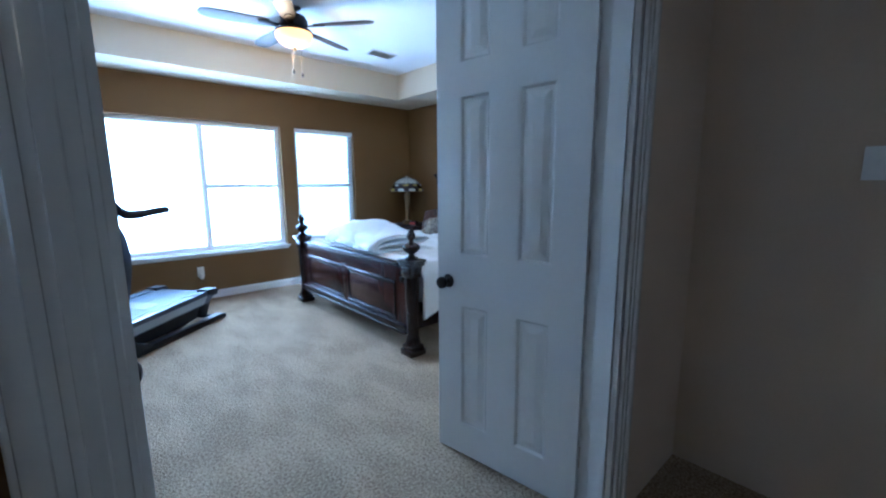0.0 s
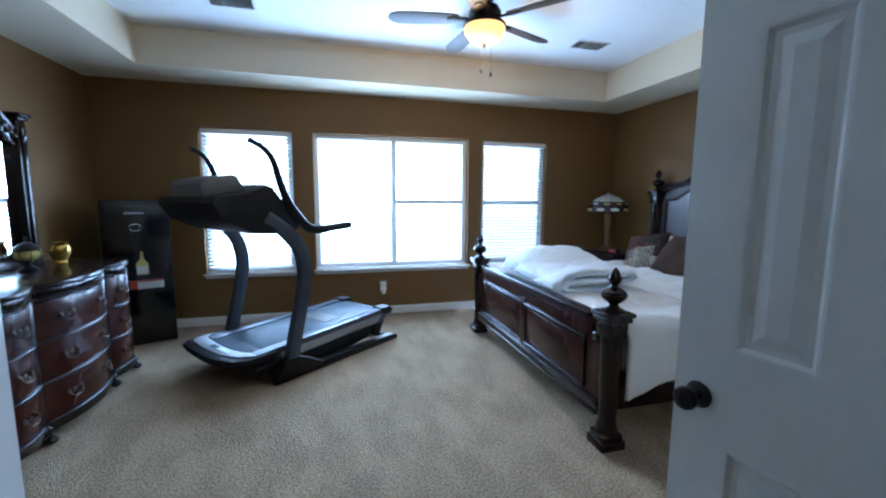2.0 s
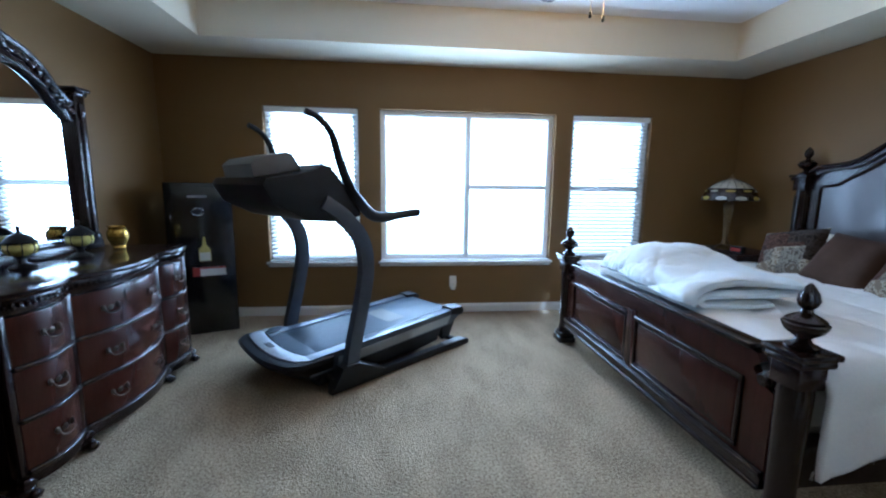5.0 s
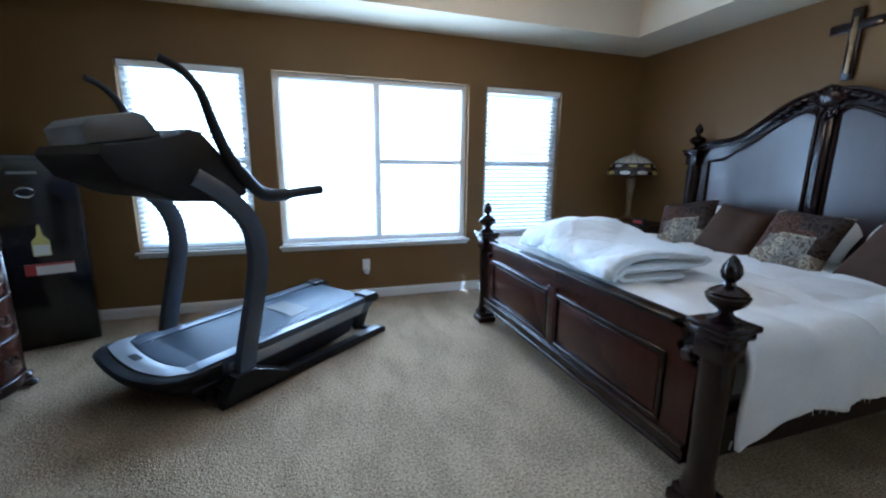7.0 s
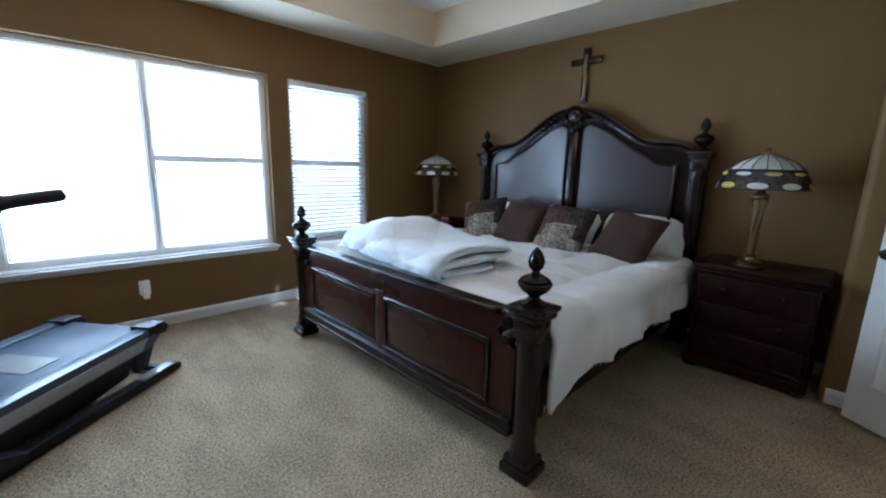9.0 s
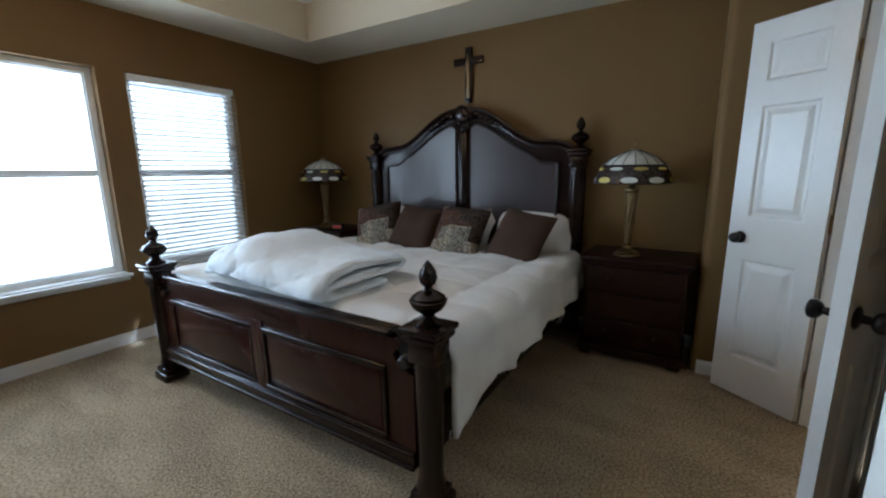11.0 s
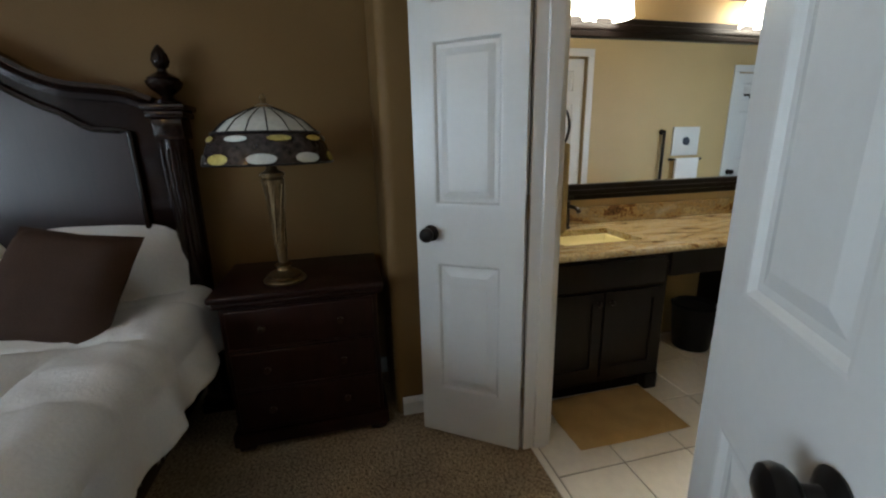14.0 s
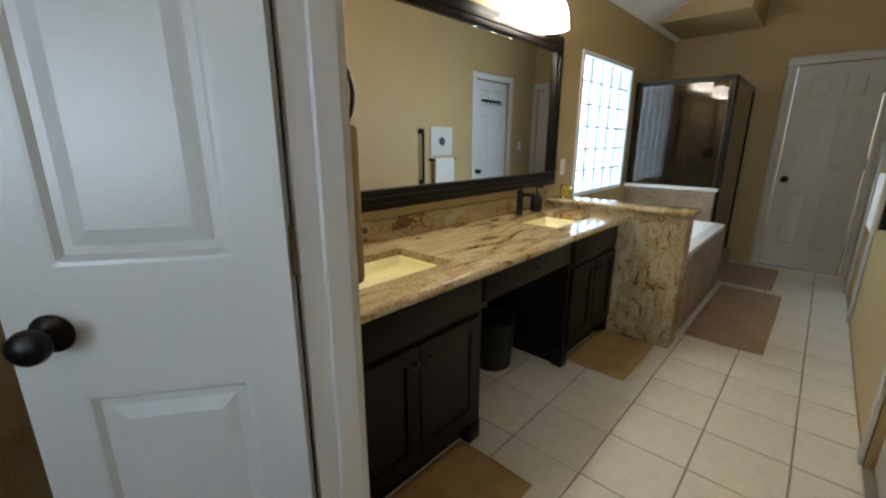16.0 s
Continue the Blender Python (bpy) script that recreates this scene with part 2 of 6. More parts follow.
def clear(name, colour, rough, ior=1.45):
    m = bpy.data.materials.new(name)
    m.use_nodes = True
    b = m.node_tree.nodes["Principled BSDF"]
    b.inputs["Base Color"].default_value, b.inputs["Roughness"].default_value = (*colour, 1), rough
    b.inputs["Transmission Weight"].default_value, b.inputs["IOR"].default_value = 1, ior
    return m


M_GLASS = clear("window_glass", (1, 1, 1), 0.0, 1.1)
M_SHOWER = clear("smoked_shower_glass", (0.46, 0.43, 0.40), 0.0, 1.5)
M_BLOCK = clear("rippled_glass_block", (0.88, 0.95, 1.0), 0.25, 1.2)
M_JAR = clear("clear_jar_glass", (0.95, 0.9, 0.6), 0.05, 1.3)
M_MIRROR = bpy.data.materials.new("silvered_mirror")
M_MIRROR.use_nodes = True
mb = M_MIRROR.node_tree.nodes["Principled BSDF"]
mb.inputs["Metallic"].default_value, mb.inputs["Roughness"].default_value = 1, 0.01
mb.inputs["Base Color"].default_value = (0.86, 0.87, 0.87, 1)

# ---- mesh helpers ----


def bx(x0, x1, y0, y1, z0, z1, bev=0.0, seg=1, bm=None):
    """A box, its edges rounded by bev, added to bm."""
    one = bmesh.new()
    bmesh.ops.create_cube(one, size=1)
    for v in one.verts:
        v.co = ((x0 + x1) / 2 + v.co.x * (x1 - x0), (y0 + y1) / 2 + v.co.y * (y1 - y0), (z0 + z1) / 2 + v.co.z * (z1 - z0))
    if bev:
        bmesh.ops.bevel(one, geom=one.edges[:], offset=bev, segments=seg, affect="EDGES", profile=0.5)
    return join(bm, one)


def join(bm, one, m=None):
    """Adds the bmesh one, moved by m, to bm."""
    if m is not None:
        bmesh.ops.transform(one, matrix=m, verts=one.verts)
    if bm is None:
        return one
    me = bpy.data.meshes.new("tmp")
    one.to_mesh(me)
    one.free()
    bm.from_mesh(me)
    bpy.data.meshes.remove(me)
    return bm


def lathe(profile, seg=20, bm=None, m=None, sx=1.0, sy=1.0):
    """A turned solid from (radius, height) pairs."""
    one = bmesh.new()
    rings = []
    for r, z in profile:
        rings.append([one.verts.new((max(r, 0.0004) * math.cos(a) * sx, max(r, 0.0004) * math.sin(a) * sy, z)) for a in (2 * math.pi * i / seg for i in range(seg))])
    for a, b in zip(rings, rings[1:]):
        for i in range(seg):
            one.faces.new((a[i], a[(i + 1) % seg], b[(i + 1) % seg], b[i]))
    one.faces.new(rings[0][::-1])
    one.faces.new(rings[-1])
    return join(bm, one, m)


def sweep(points, section, bm=None, up=(0, 0, 1), closed=False, scales=None):
    """A closed section of (across, up) pairs carried along points."""
    one = bmesh.new()
    pts = [Vector(p) for p in points]
    up, n = Vector(up), len(points)
    rings = []
    for i, p in enumerate(pts):
        d = (pts[(i + 1) % n] - pts[i - 1]) if closed else (pts[min(i + 1, n - 1)] - pts[max(i - 1, 0)])
        d.normalize()
        side = d.cross(up)
        side = side.normalized() if side.length > 1e-4 else Vector((1, 0, 0))
        u = side.cross(d)
        k = scales[i] if scales else 1
        rings.append([one.verts.new(p + side * (a * k) + u * (b * k)) for a, b in section])
    m = len(section)
    pairs = list(zip(rings, rings[1:])) + ([(rings[-1], rings[0])] if closed else [])
    for a, b in pairs:
        for i in range(m):
            one.faces.new((a[i], a[(i + 1) % m], b[(i + 1) % m], b[i]))
    if not closed:
        one.faces.new(rings[0][::-1])
        one.faces.new(rings[-1])
    bmesh.ops.recalc_face_normals(one, faces=one.faces)
    return join(bm, one)


def ring(r, n=8, flat=1.0):
    return [(r * math.cos(2 * math.pi * i / n), flat * r * math.sin(2 * math.pi * i / n)) for i in range(n)]


def prism(outline, h0, h1, axis="z", bm=None, bev=0.0):
    """A flat outline of (a, b) pairs thickened from h0 to h1 along an axis: z (a=x, b=y), x (a=y, b=z) or y (a=x, b=z)."""
    one = bmesh.new()
    put = {"z": lambda a, b, h: (a, b, h), "x": lambda a, b, h: (h, a, b), "y": lambda a, b, h: (a, h, b)}[axis]
    lo = [one.verts.new(put(a, b, h0)) for a, b in outline]
    hi = [one.verts.new(put(a, b, h1)) for a, b in outline]
    n = len(outline)
    one.faces.new(lo[::-1])
    one.faces.new(hi)
    for i in range(n):
        one.faces.new((lo[i], lo[(i + 1) % n], hi[(i + 1) % n], hi[i]))
    bmesh.ops.recalc_face_normals(one, faces=one.faces)
    if bev:
        es = [e for e in one.edges if any(len(f.verts) > 4 for f in e.link_faces)] or one.edges[:]
        bmesh.ops.bevel(one, geom=es, offset=bev, segments=2, affect="EDGES", profile=0.6)
    return join(bm, one)


def blob(x, y, z, rx, ry, rz, bm=None, seg=10, rough=0.0, m=None):
    """A rounded lump, uneven by rough."""
    one = bmesh.new()
    bmesh.ops.create_uvsphere(one, u_segments=seg, v_segments=max(5, seg * 2 // 3), radius=1)
    for v in one.verts:
        k = 1 + rough * noise.noise(v.co * 2.3 + Vector((x, y, z)) * 7)
        v.co = Vector((x + v.co.x * rx * k, y + v.co.y * ry * k, z + v.co.z * rz * k))
    return join(bm, one, m)


def part(name, bm, mat, parent=None, label="", smooth=True, kind=""):
    """Links a bmesh as one mesh object, under a thing or a part."""
    me = bpy.data.meshes.new(name)
    bm.to_mesh(me)
    bm.free()
    me.materials.append(mat)
    if smooth:
        me.shade_smooth()
        me.set_sharp_from_angle(angle=radians(38))
    ob = new(name, me)
    if parent:
        ob.parent = parent
    return tagged(ob, label=label, kind=kind)


def share(ob, parent, x=0, y=0, z=0, rx=0, ry=0, rz=0):
    """Another object on the same mesh, under parent."""
    o = new(ob.name.split(".")[0], ob.data)
    o.parent = parent
    o.matrix_basis = pose(x, y, z, rx, ry, rz)
    for key in ("label", "kind"):
        if key in ob:
            o[key] = ob[key]
    return o


def thing(name, m, label, category, group="", kind=""):
    ob = new(name)
    ob.empty_display_size = 0.1
    ob.matrix_basis = m
    return tagged(ob, label, category, group, kind)


def structure(name, bm, mat, label, category, smooth=False):
    return tagged(part(name, bm, mat, smooth=smooth), label, category, kind="structure")


def pierced(a0, a1, z0, z1, b0, b1, holes, axis, bm=None):
    """A wall from a0 to a1 along x (axis "x") or y, b0 to b1 thick, with holes (a0, a1, z0, z1) through it."""
    cuts = sorted({a0, a1, *[h[0] for h in holes], *[h[1] for h in holes]})
    for u, v in zip(cuts, cuts[1:]):
        here = sorted((h[2], h[3]) for h in holes if h[0] <= u and h[1] >= v)
        z = z0
        for lo, hi in here + [(z1, z1)]:
            if lo - z > 1e-4:
                bm = bx(u, v, b0, b1, z, lo, bm=bm) if axis == "x" else bx(b0, b1, u, v, z, lo, bm=bm)
            z = hi
    bmesh.ops.remove_doubles(bm, verts=bm.verts, dist=1e-5)
    return bm


# ---- bedroom shell ----
LW, BW, WW = -1.20, 4.66, 5.72          # dresser wall, bed wall, window wall
SOF, TOP = 2.48, 2.80                   # soffit and tray heights
EY, BY = 1.12, 1.46                     # entry wall and bathroom wall, on the bedroom's side
JX = 4.24                               # face beside the bathroom doors
WINS = ((-0.27, 0.62), (0.83, 2.61), (2.79, 3.65))
WZ0, WZ1 = 0.56, 2.06
structure("wall_north", pierced(LW - 0.15, BW + 0.15, 0, 2.95, WW, WW + 0.16, [(a, b, WZ0, WZ1) for a, b in WINS], "x"), M_WALL, "dark brown painted bedroom wall with three windows", "wall")
structure("wall_west", bx(LW - 0.12, LW, 1.0, WW, 0, 2.95), M_WALL, "brown painted bedroom wall behind the dresser", "wall")
structure("wall_east", bx(BW, BW + 0.14, 1.95, WW, 0, 2.95), M_WALL, "brown painted bedroom wall behind the bed", "wall")
o = [(JX, 1.34), (JX, 1.95 - 0.045)] + [(JX + 0.045 - 0.045 * math.cos(a), 1.905 + 0.045 * math.sin(a)) for a in (0.26, 0.52, 0.79, 1.05, 1.31, 1.57)] + [(BW + 0.14, 1.95), (BW + 0.14, 1.34)]
structure("wall_corner", prism(o, 0, 2.95), M_WALL, "brown painted wall corner with a rounded edge", "wall", True)
structure("wall_south", pierced(2.30, JX, 0, 2.95, 1.34, BY, [(3.005, 3.88, -0.01, 2.06)], "x"), M_WALL, "brown painted wall with the bathroom doorway", "wall")
structure("wall_jog", bx(2.30, 2.42, 1.0, 1.34, 0, 2.95), M_WALL, "short brown painted return wall", "wall")
structure("wall_entry", pierced(LW, 2.30, 0, 2.95, 1.0, EY, [(0.597, 2.01, -0.01, 2.335)], "x"), M_WALL, "brown painted wall with the entry doorway", "wall")
TX0, TX1, TY0, TY1 = -0.56, 4.07, 1.75, 5.18
b = bx(LW, TX0, 1.1, WW, SOF, SOF + 0.03)
for q in ((TX1, BW, 1.1, WW), (TX0, TX1, TY1, WW), (TX0, TX1, 1.1, TY0)):
    bx(*q, SOF, SOF + 0.03, bm=b)
for q in ((TX0 - 0.02, TX0, TY0, TY1), (TX1, TX1 + 0.02, TY0, TY1), (TX0, TX1, TY1, TY1 + 0.02), (TX0, TX1, TY0 - 0.02, TY0)):
    bx(*q, SOF + 0.03, TOP, bm=b)
structure("ceiling_soffit", b, M_TRAY, "tan painted ceiling soffit around a raised tray", "ceiling")
structure("ceiling", bx(LW, BW, 1.1, WW, TOP, TOP + 0.1), M_CEIL, "white painted tray ceiling", "ceiling")
structure("floor", bx(LW, BW, 1.40, WW, -0.1, 0.0, bm=bx(LW, 2.36, -1.4, 1.40, -0.1, 0.0)), M_CARPET, "beige cut-pile bedroom carpet", "carpet")


def baseboard(x0, y0, x1, y1, nx, ny):
    """A skirting along a wall, its face turned to (nx, ny)."""
    b = bmesh.new()
    d = Vector((x1 - x0, y1 - y0, 0))
    prof = [(0, 0), (0.016, 0), (0.016, 0.065), (0.010, 0.085), (0.004, 0.09), (0, 0.09)]
    lo = [b.verts.new((x0 + nx * a, y0 + ny * a, z + 0.002)) for a, z in prof]
    hi = [b.verts.new((x1 + nx * a, y1 + ny * a, z + 0.002)) for a, z in prof]
    for i in range(6):
        b.faces.new((lo[i], lo[(i + 1) % 6], hi[(i + 1) % 6], hi[i]))
    b.faces.new(lo), b.faces.new(hi)
    bmesh.ops.recalc_face_normals(b, faces=b.faces)
    structure("baseboard", b, M_WHITE, "white painted wooden baseboard", "baseboard")


baseboard(LW, WW, BW, WW, 0, -1)
baseboard(BW, 1.95, BW, WW, -1, 0)
baseboard(LW, EY, LW, WW, 1, 0)
baseboard(JX, BY, JX, 1.92, -1, 0)
baseboard(2.11, EY, 2.30, EY, 0, 1)
baseboard(2.30, BY, 2.91, BY, 0, 1)
baseboard(LW, EY, 0.51, EY, 0, 1)

# ---- hall ----
structure("wall_hall_east", bx(2.67, 2.79, -1.4, 1.0, 0, 2.6), M_HALL, "taupe painted hall wall", "wall")
structure("wall_hall_entry", pierced(-0.4, 2.67, 0, 2.6, 0.985, 0.998, [(0.493, 2.13, -0.01, 2.44)], "x"), M_HALL, "taupe painted hall wall around the doorway", "wall")
structure("wall_hall_west", bx(-0.52, -0.4, -1.4, 1.0, 0, 2.6), M_HALL, "taupe painted hall wall", "wall")
structure("wall_hall_south", bx(-0.52, 2.79, -1.52, -1.4, 0, 2.6), M_HALL, "taupe painted hall end wall", "wall")
structure("ceiling_hall", bx(-0.52, 2.79, -1.52, 1.0, 2.6, 2.7), M_CEIL, "white painted hall ceiling", "ceiling")
structure("floor_hall", bx(2.36, 2.67, -1.4, 1.0, -0.1, 0), M_CARPET, "beige hall carpet", "carpet")


def casing(x0, x1, top, y, ny, w=0.085):
    """A moulded door casing round an opening, on the wall face y turned to ny."""
    b = None
    for a, c, zt in ((x0 - w, x0, top), (x1, x1 + w, top)):
        b = bx(a, c, min(y, y + ny * 0.014), max(y, y + ny * 0.014), 0, zt, 0.003, bm=b)
        m0 = a + 0.008 if c == x0 else c - 0.036
        bx(m0, m0 + 0.028, min(y, y + ny * 0.024), max(y, y + ny * 0.024), 0, zt, 0.006, 2, bm=b)
        m1 = a + 0.050 if c == x0 else c - 0.064
        bx(m1, m1 + 0.014, min(y, y + ny * 0.019), max(y, y + ny * 0.019), 0, zt, 0.005, 2, bm=b)
    bx(x0 - w, x1 + w, min(y, y + ny * 0.014), max(y, y + ny * 0.014), top, top + w, 0.003, bm=b)
    bx(x0 - w, x1 + w, min(y, y + ny * 0.024), max(y, y + ny * 0.024), top + w - 0.036, top + w - 0.008, 0.006, 2, bm=b)
    return b


def door_frame(name, x0, x1, top, y0, y1, label):
    """Jamb lining, stop and casings on both faces."""
    f = thing(name, pose(0, 0, 0), label, "door frame", kind="structure")
    b = bx(x0 - 0.004, x0 + 0.016, y0, y1, 0, top)
    bx(x1 - 0.016, x1 + 0.004, y0, y1, 0, top, bm=b)
    bx(x0, x1, y0, y1, top - 0.016, top + 0.004, bm=b)
    for a, c in ((x0 + 0.016, x0 + 0.028), (x1 - 0.028, x1 - 0.016)):
        bx(a, c, y0 + 0.02, y1 - 0.045, 0, top - 0.016, 0.002, bm=b)
    part("jamb", b, M_WHITE, f, smooth=False)
    part("casing", casing(x0, x1, top, y1 + 0.002, 1), M_WHITE, f)
    part("casing", casing(x0, x1, top, y0 - 0.002, -1), M_WHITE, f)
    return f


door_frame("door_frame_1", 0.597, 2.01, 2.335, 0.985, EY, "white painted moulded casing of the bedroom entry")
door_frame("door_frame_2", 3.005, 3.88, 2.06, 1.34, BY, "white painted moulded casing of the bathroom doorway")

ROWS = ((0.22, 0.80), (1.03, 1.62), (1.73, 1.93))
TALL = ((0.16, 0.765), (1.00, 1.70), (1.83, 2.14))


def panel_field(w, h):
    """One raised panel with its sunk margin and moulding, in x and z, both faces."""
    b = None
    for s in (1, -1):
        one = bmesh.new()
        steps = ((0.0, 0.0175), (0.007, 0.0165), (0.016, 0.0075), (0.030, 0.0075), (0.056, 0.0150))
        loops = [[one.verts.new((x, -s * d, z)) for x, z in ((i, i), (w - i, i), (w - i, h - i), (i, h - i))] for i, d in steps]
        for p, q in zip(loops, loops[1:]):
            for i in range(4):
                one.faces.new((p[i], p[(i + 1) % 4], q[(i + 1) % 4], q[i]))
        one.faces.new(loops[-1])
        if s < 0:
            bmesh.ops.reverse_faces(one, faces=one.faces)
        b = join(b, one)
    return b


def knob(parent, x, z, both=True):
    """A round knob on its rose, on both faces of a leaf."""
    prof = [(0.031, 0.0175), (0.033, 0.021), (0.026, 0.026), (0.013, 0.030), (0.011, 0.048), (0.020, 0.053), (0.027, 0.061), (0.029, 0.070), (0.026, 0.079), (0.016, 0.085), (0.002, 0.087)]
    k = part("knob", lathe(prof, 20, m=pose(0, 0, 0, 90)), M_BRONZE, parent, "dark bronze round door knob")
    k.matrix_basis = pose(x, 0, z)
    if both:
        share(k, parent, x, 0, z, 0, 0, 180)


def leaf(name, w, h, cols, m, label, hinge_side=0, rows=ROWS, knob_z=0.87):
    """A moulded panel door leaf; x runs from the hinge to the free edge."""
    d = thing(name, m, label, "door", "panel doors", "structure")
    k = 2.30 if rows is TALL else 2.03
    st = 0.185 * w if rows is TALL else 0.105 if cols == 2 else 0.085
    mid = 0.193 * w if rows is TALL else 0.09
    pw = (w - 2 * st - (cols - 1) * mid) / cols
    xs = [st + i * (pw + mid) for i in range(cols)]
    b = pierced(0, w, 0, h, -0.0175, 0.0175, [(x, x + pw, a * h / k, c * h / k) for x in xs for a, c in rows], "x")
    part("leaf_frame", b, M_WHITE, d, smooth=False)
    for x in xs:
        for a, c in rows:
            p = part("panel", panel_field(pw, (c - a) * h / k), M_WHITE, d, smooth=False)
            p.matrix_basis = pose(x, 0, a * h / k)
    knob(d, w - 0.065, knob_z)
    hb = lathe([(0.0, -0.047), (0.007, -0.045), (0.007, 0.045), (0.0, 0.047)], 10)
    bx(-0.0005, 0.0015, -0.016, 0.016, -0.045, 0.045, bm=hb)
    hg = part("hinge", hb, M_HINGE, d, "tarnished brass hinge")
    hg.matrix_basis = pose(-0.004, 0.019 * hinge_side, 0.23)
    for z in (1.03, h - 0.23):
        share(hg, d, -0.004, 0.019 * hinge_side, z)
    return d


leaf("door_1", 0.714, 2.30, 2, pose(1.988, 1.120, 0.015, 0, 0, 98.7), "white six-panel bedroom door standing open, satin paint", -1, TALL)
leaf("door_2", 0.53, 2.30, 2, pose(0.624, 1.12, 0.015, 0, 0, 94.5), "white six-panel bedroom door leaf standing half open", 1, TALL)
leaf("door_3", 0.435, 2.03, 1, pose(3.865, 1.478, 0.015, 0, 0, 54.5), "narrow white three-panel bathroom door folded open", -1, knob_z=0.92)
leaf("door_4", 0.41, 2.03, 1, pose(3.034, 1.485, 0.015, 0, 0, 151), "narrow white three-panel bathroom door standing open", 1, knob_z=0.91)

# ---- windows ----


def window(name, x0, x1, pair, label):
    """A white vinyl window in its opening, with sash bars, glass, sill and apron."""
    wd = thing(name, pose(0, 0, 0), label, "window", kind="structure")
    y0, y1 = WW + 0.07, WW + 0.13
    f = bx(x0, x0 + 0.045, y0, y1, WZ0, WZ1, 0.004)
    bx(x1 - 0.045, x1, y0, y1, WZ0, WZ1, 0.004, bm=f)
    bx(x0 + 0.045, x1 - 0.045, y0, y1, WZ0, WZ0 + 0.045, 0.004, bm=f)
    bx(x0 + 0.045, x1 - 0.045, y0, y1, WZ1 - 0.045, WZ1, 0.004, bm=f)
    part("window_frame", f, M_VINYL, wd)
    xm = (x0 + x1) / 2
    halves = ((x0 + 0.045, xm - 0.018), (xm + 0.018, x1 - 0.045)) if pair else ((x0 + 0.045, x1 - 0.045),)
    if pair:
        part("mullion", bx(xm - 0.018, xm + 0.018, y0 - 0.01, y1, WZ0 + 0.045, WZ1 - 0.045, 0.004), M_VINYL, wd)
    zm = 1.32
    for a, c in halves:
        if not pair or a > xm - 0.1:
            part("meeting_rail", bx(a, c, y0 + 0.005, y1 - 0.01, zm - 0.008, zm + 0.008, 0.004), M_VINYL, wd)
        fixed = pair and a < xm - 0.1
        for z0, z1 in ((WZ0 + 0.045, WZ1 - 0.045),) if fixed else ((WZ0 + 0.045, zm - 0.008), (zm + 0.008, WZ1 - 0.045)):
            s = bx(a, a + 0.011, y0 + 0.01, y1 - 0.011, z0, z1, 0.003)
            bx(c - 0.011, c, y0 + 0.01, y1 - 0.011, z0, z1, 0.003, bm=s)
            bx(a + 0.011, c - 0.011, y0 + 0.01, y1 - 0.011, z0, z0 + 0.011, 0.003, bm=s)
            bx(a + 0.011, c - 0.011, y0 + 0.01, y1 - 0.011, z1 - 0.011, z1, 0.003, bm=s)
            part("sash", s, M_VINYL, wd)
            g = part("pane", bx(a + 0.02, c - 0.02, y0 + 0.028, y0 + 0.032, z0 + 0.02, z1 - 0.02), M_GLASS, wd, smooth=False)
            g.visible_shadow = False
    sl = bx(x0 - 0.025, x1 + 0.025, WW - 0.04, WW - 0.002, WZ0 - 0.026, WZ0 - 0.002, 0.006, 2)
    bx(x0 + 0.002, x1 - 0.002, WW - 0.01, y0, WZ0 + 0.001, WZ0 + 0.008, bm=sl)
    bx(x0 - 0.011, x1 + 0.011, WW - 0.014, WW - 0.002, WZ0 - 0.055, WZ0 - 0.026, 0.005, 2, bm=sl)
    part("window_sill", sl, M_WHITE, wd)
    return wd


window("window_1", *WINS[0], False, "white vinyl single-hung bedroom window, bright daylight behind")
window("window_2", *WINS[1], True, "wide white vinyl double window, blown out by daylight")
window("window_3", *WINS[2], False, "white vinyl single-hung bedroom window, bright daylight behind")


def blind(x0, x1, open_to):
    """A horizontal blind: head rail, slats, bottom rail, ladder cords, wand."""
    bl = thing("window_blind", pose((x0 + x1) / 2, WW + 0.035, WZ1), "white horizontal slat blind lowered over the window", "blind", "window blinds")
    w = (x1 - x0) / 2 - 0.012
    part("head_rail", bx(-w, w, -0.028, 0.028, -0.055, -0.004, 0.004), M_SLAT, bl)
    n = int((WZ1 - WZ0 - 0.10) / 0.040)
    one = bmesh.new()
    cols = []
    for i in range(7):
        a = -0.024 + 0.048 * i / 6
        zz = 0.004 * (1 - (a / 0.024) ** 2)
        cols.append([one.verts.new((s * (w - 0.006), a, zz + dz)) for s in (-1, 1) for dz in (0, 0.0025)])
    for p, q in zip(cols, cols[1:]):
        for i, j in ((0, 2), (3, 1), (1, 0), (2, 3)):
            one.faces.new((p[i], p[j], q[j], q[i]))
    bmesh.ops.recalc_face_normals(one, faces=one.faces)
    first = part("slat", one, M_SLAT, bl)
    first.matrix_basis = pose(0, 0, -0.085, open_to)
    for i in range(1, n):
        share(first, bl, 0, 0, -0.085 - 0.040 * i, open_to + random.uniform(-1.5, 1.5))
    part("bottom_rail", bx(-w, w, -0.011, 0.011, -0.085 - 0.040 * n, -0.065 - 0.040 * n, 0.004), M_SLAT, bl)
    for x in (-w + 0.12, w - 0.12):
        part("ladder_cord", sweep([(x, -0.027, -0.05), (x, -0.027, -0.075 - 0.040 * n)], ring(0.0012, 5), up=(0, 1, 0)), M_SLAT, bl)


blind(*WINS[0], 19)
blind(*WINS[2], 18)

# ---- outdoors ----
tagged(part("ground", bx(-60, 60, 6.2, 120, -3.2, -3.0), M_DIRT, smooth=False), "distant lawn seen through the windows", "ground", kind="structure")

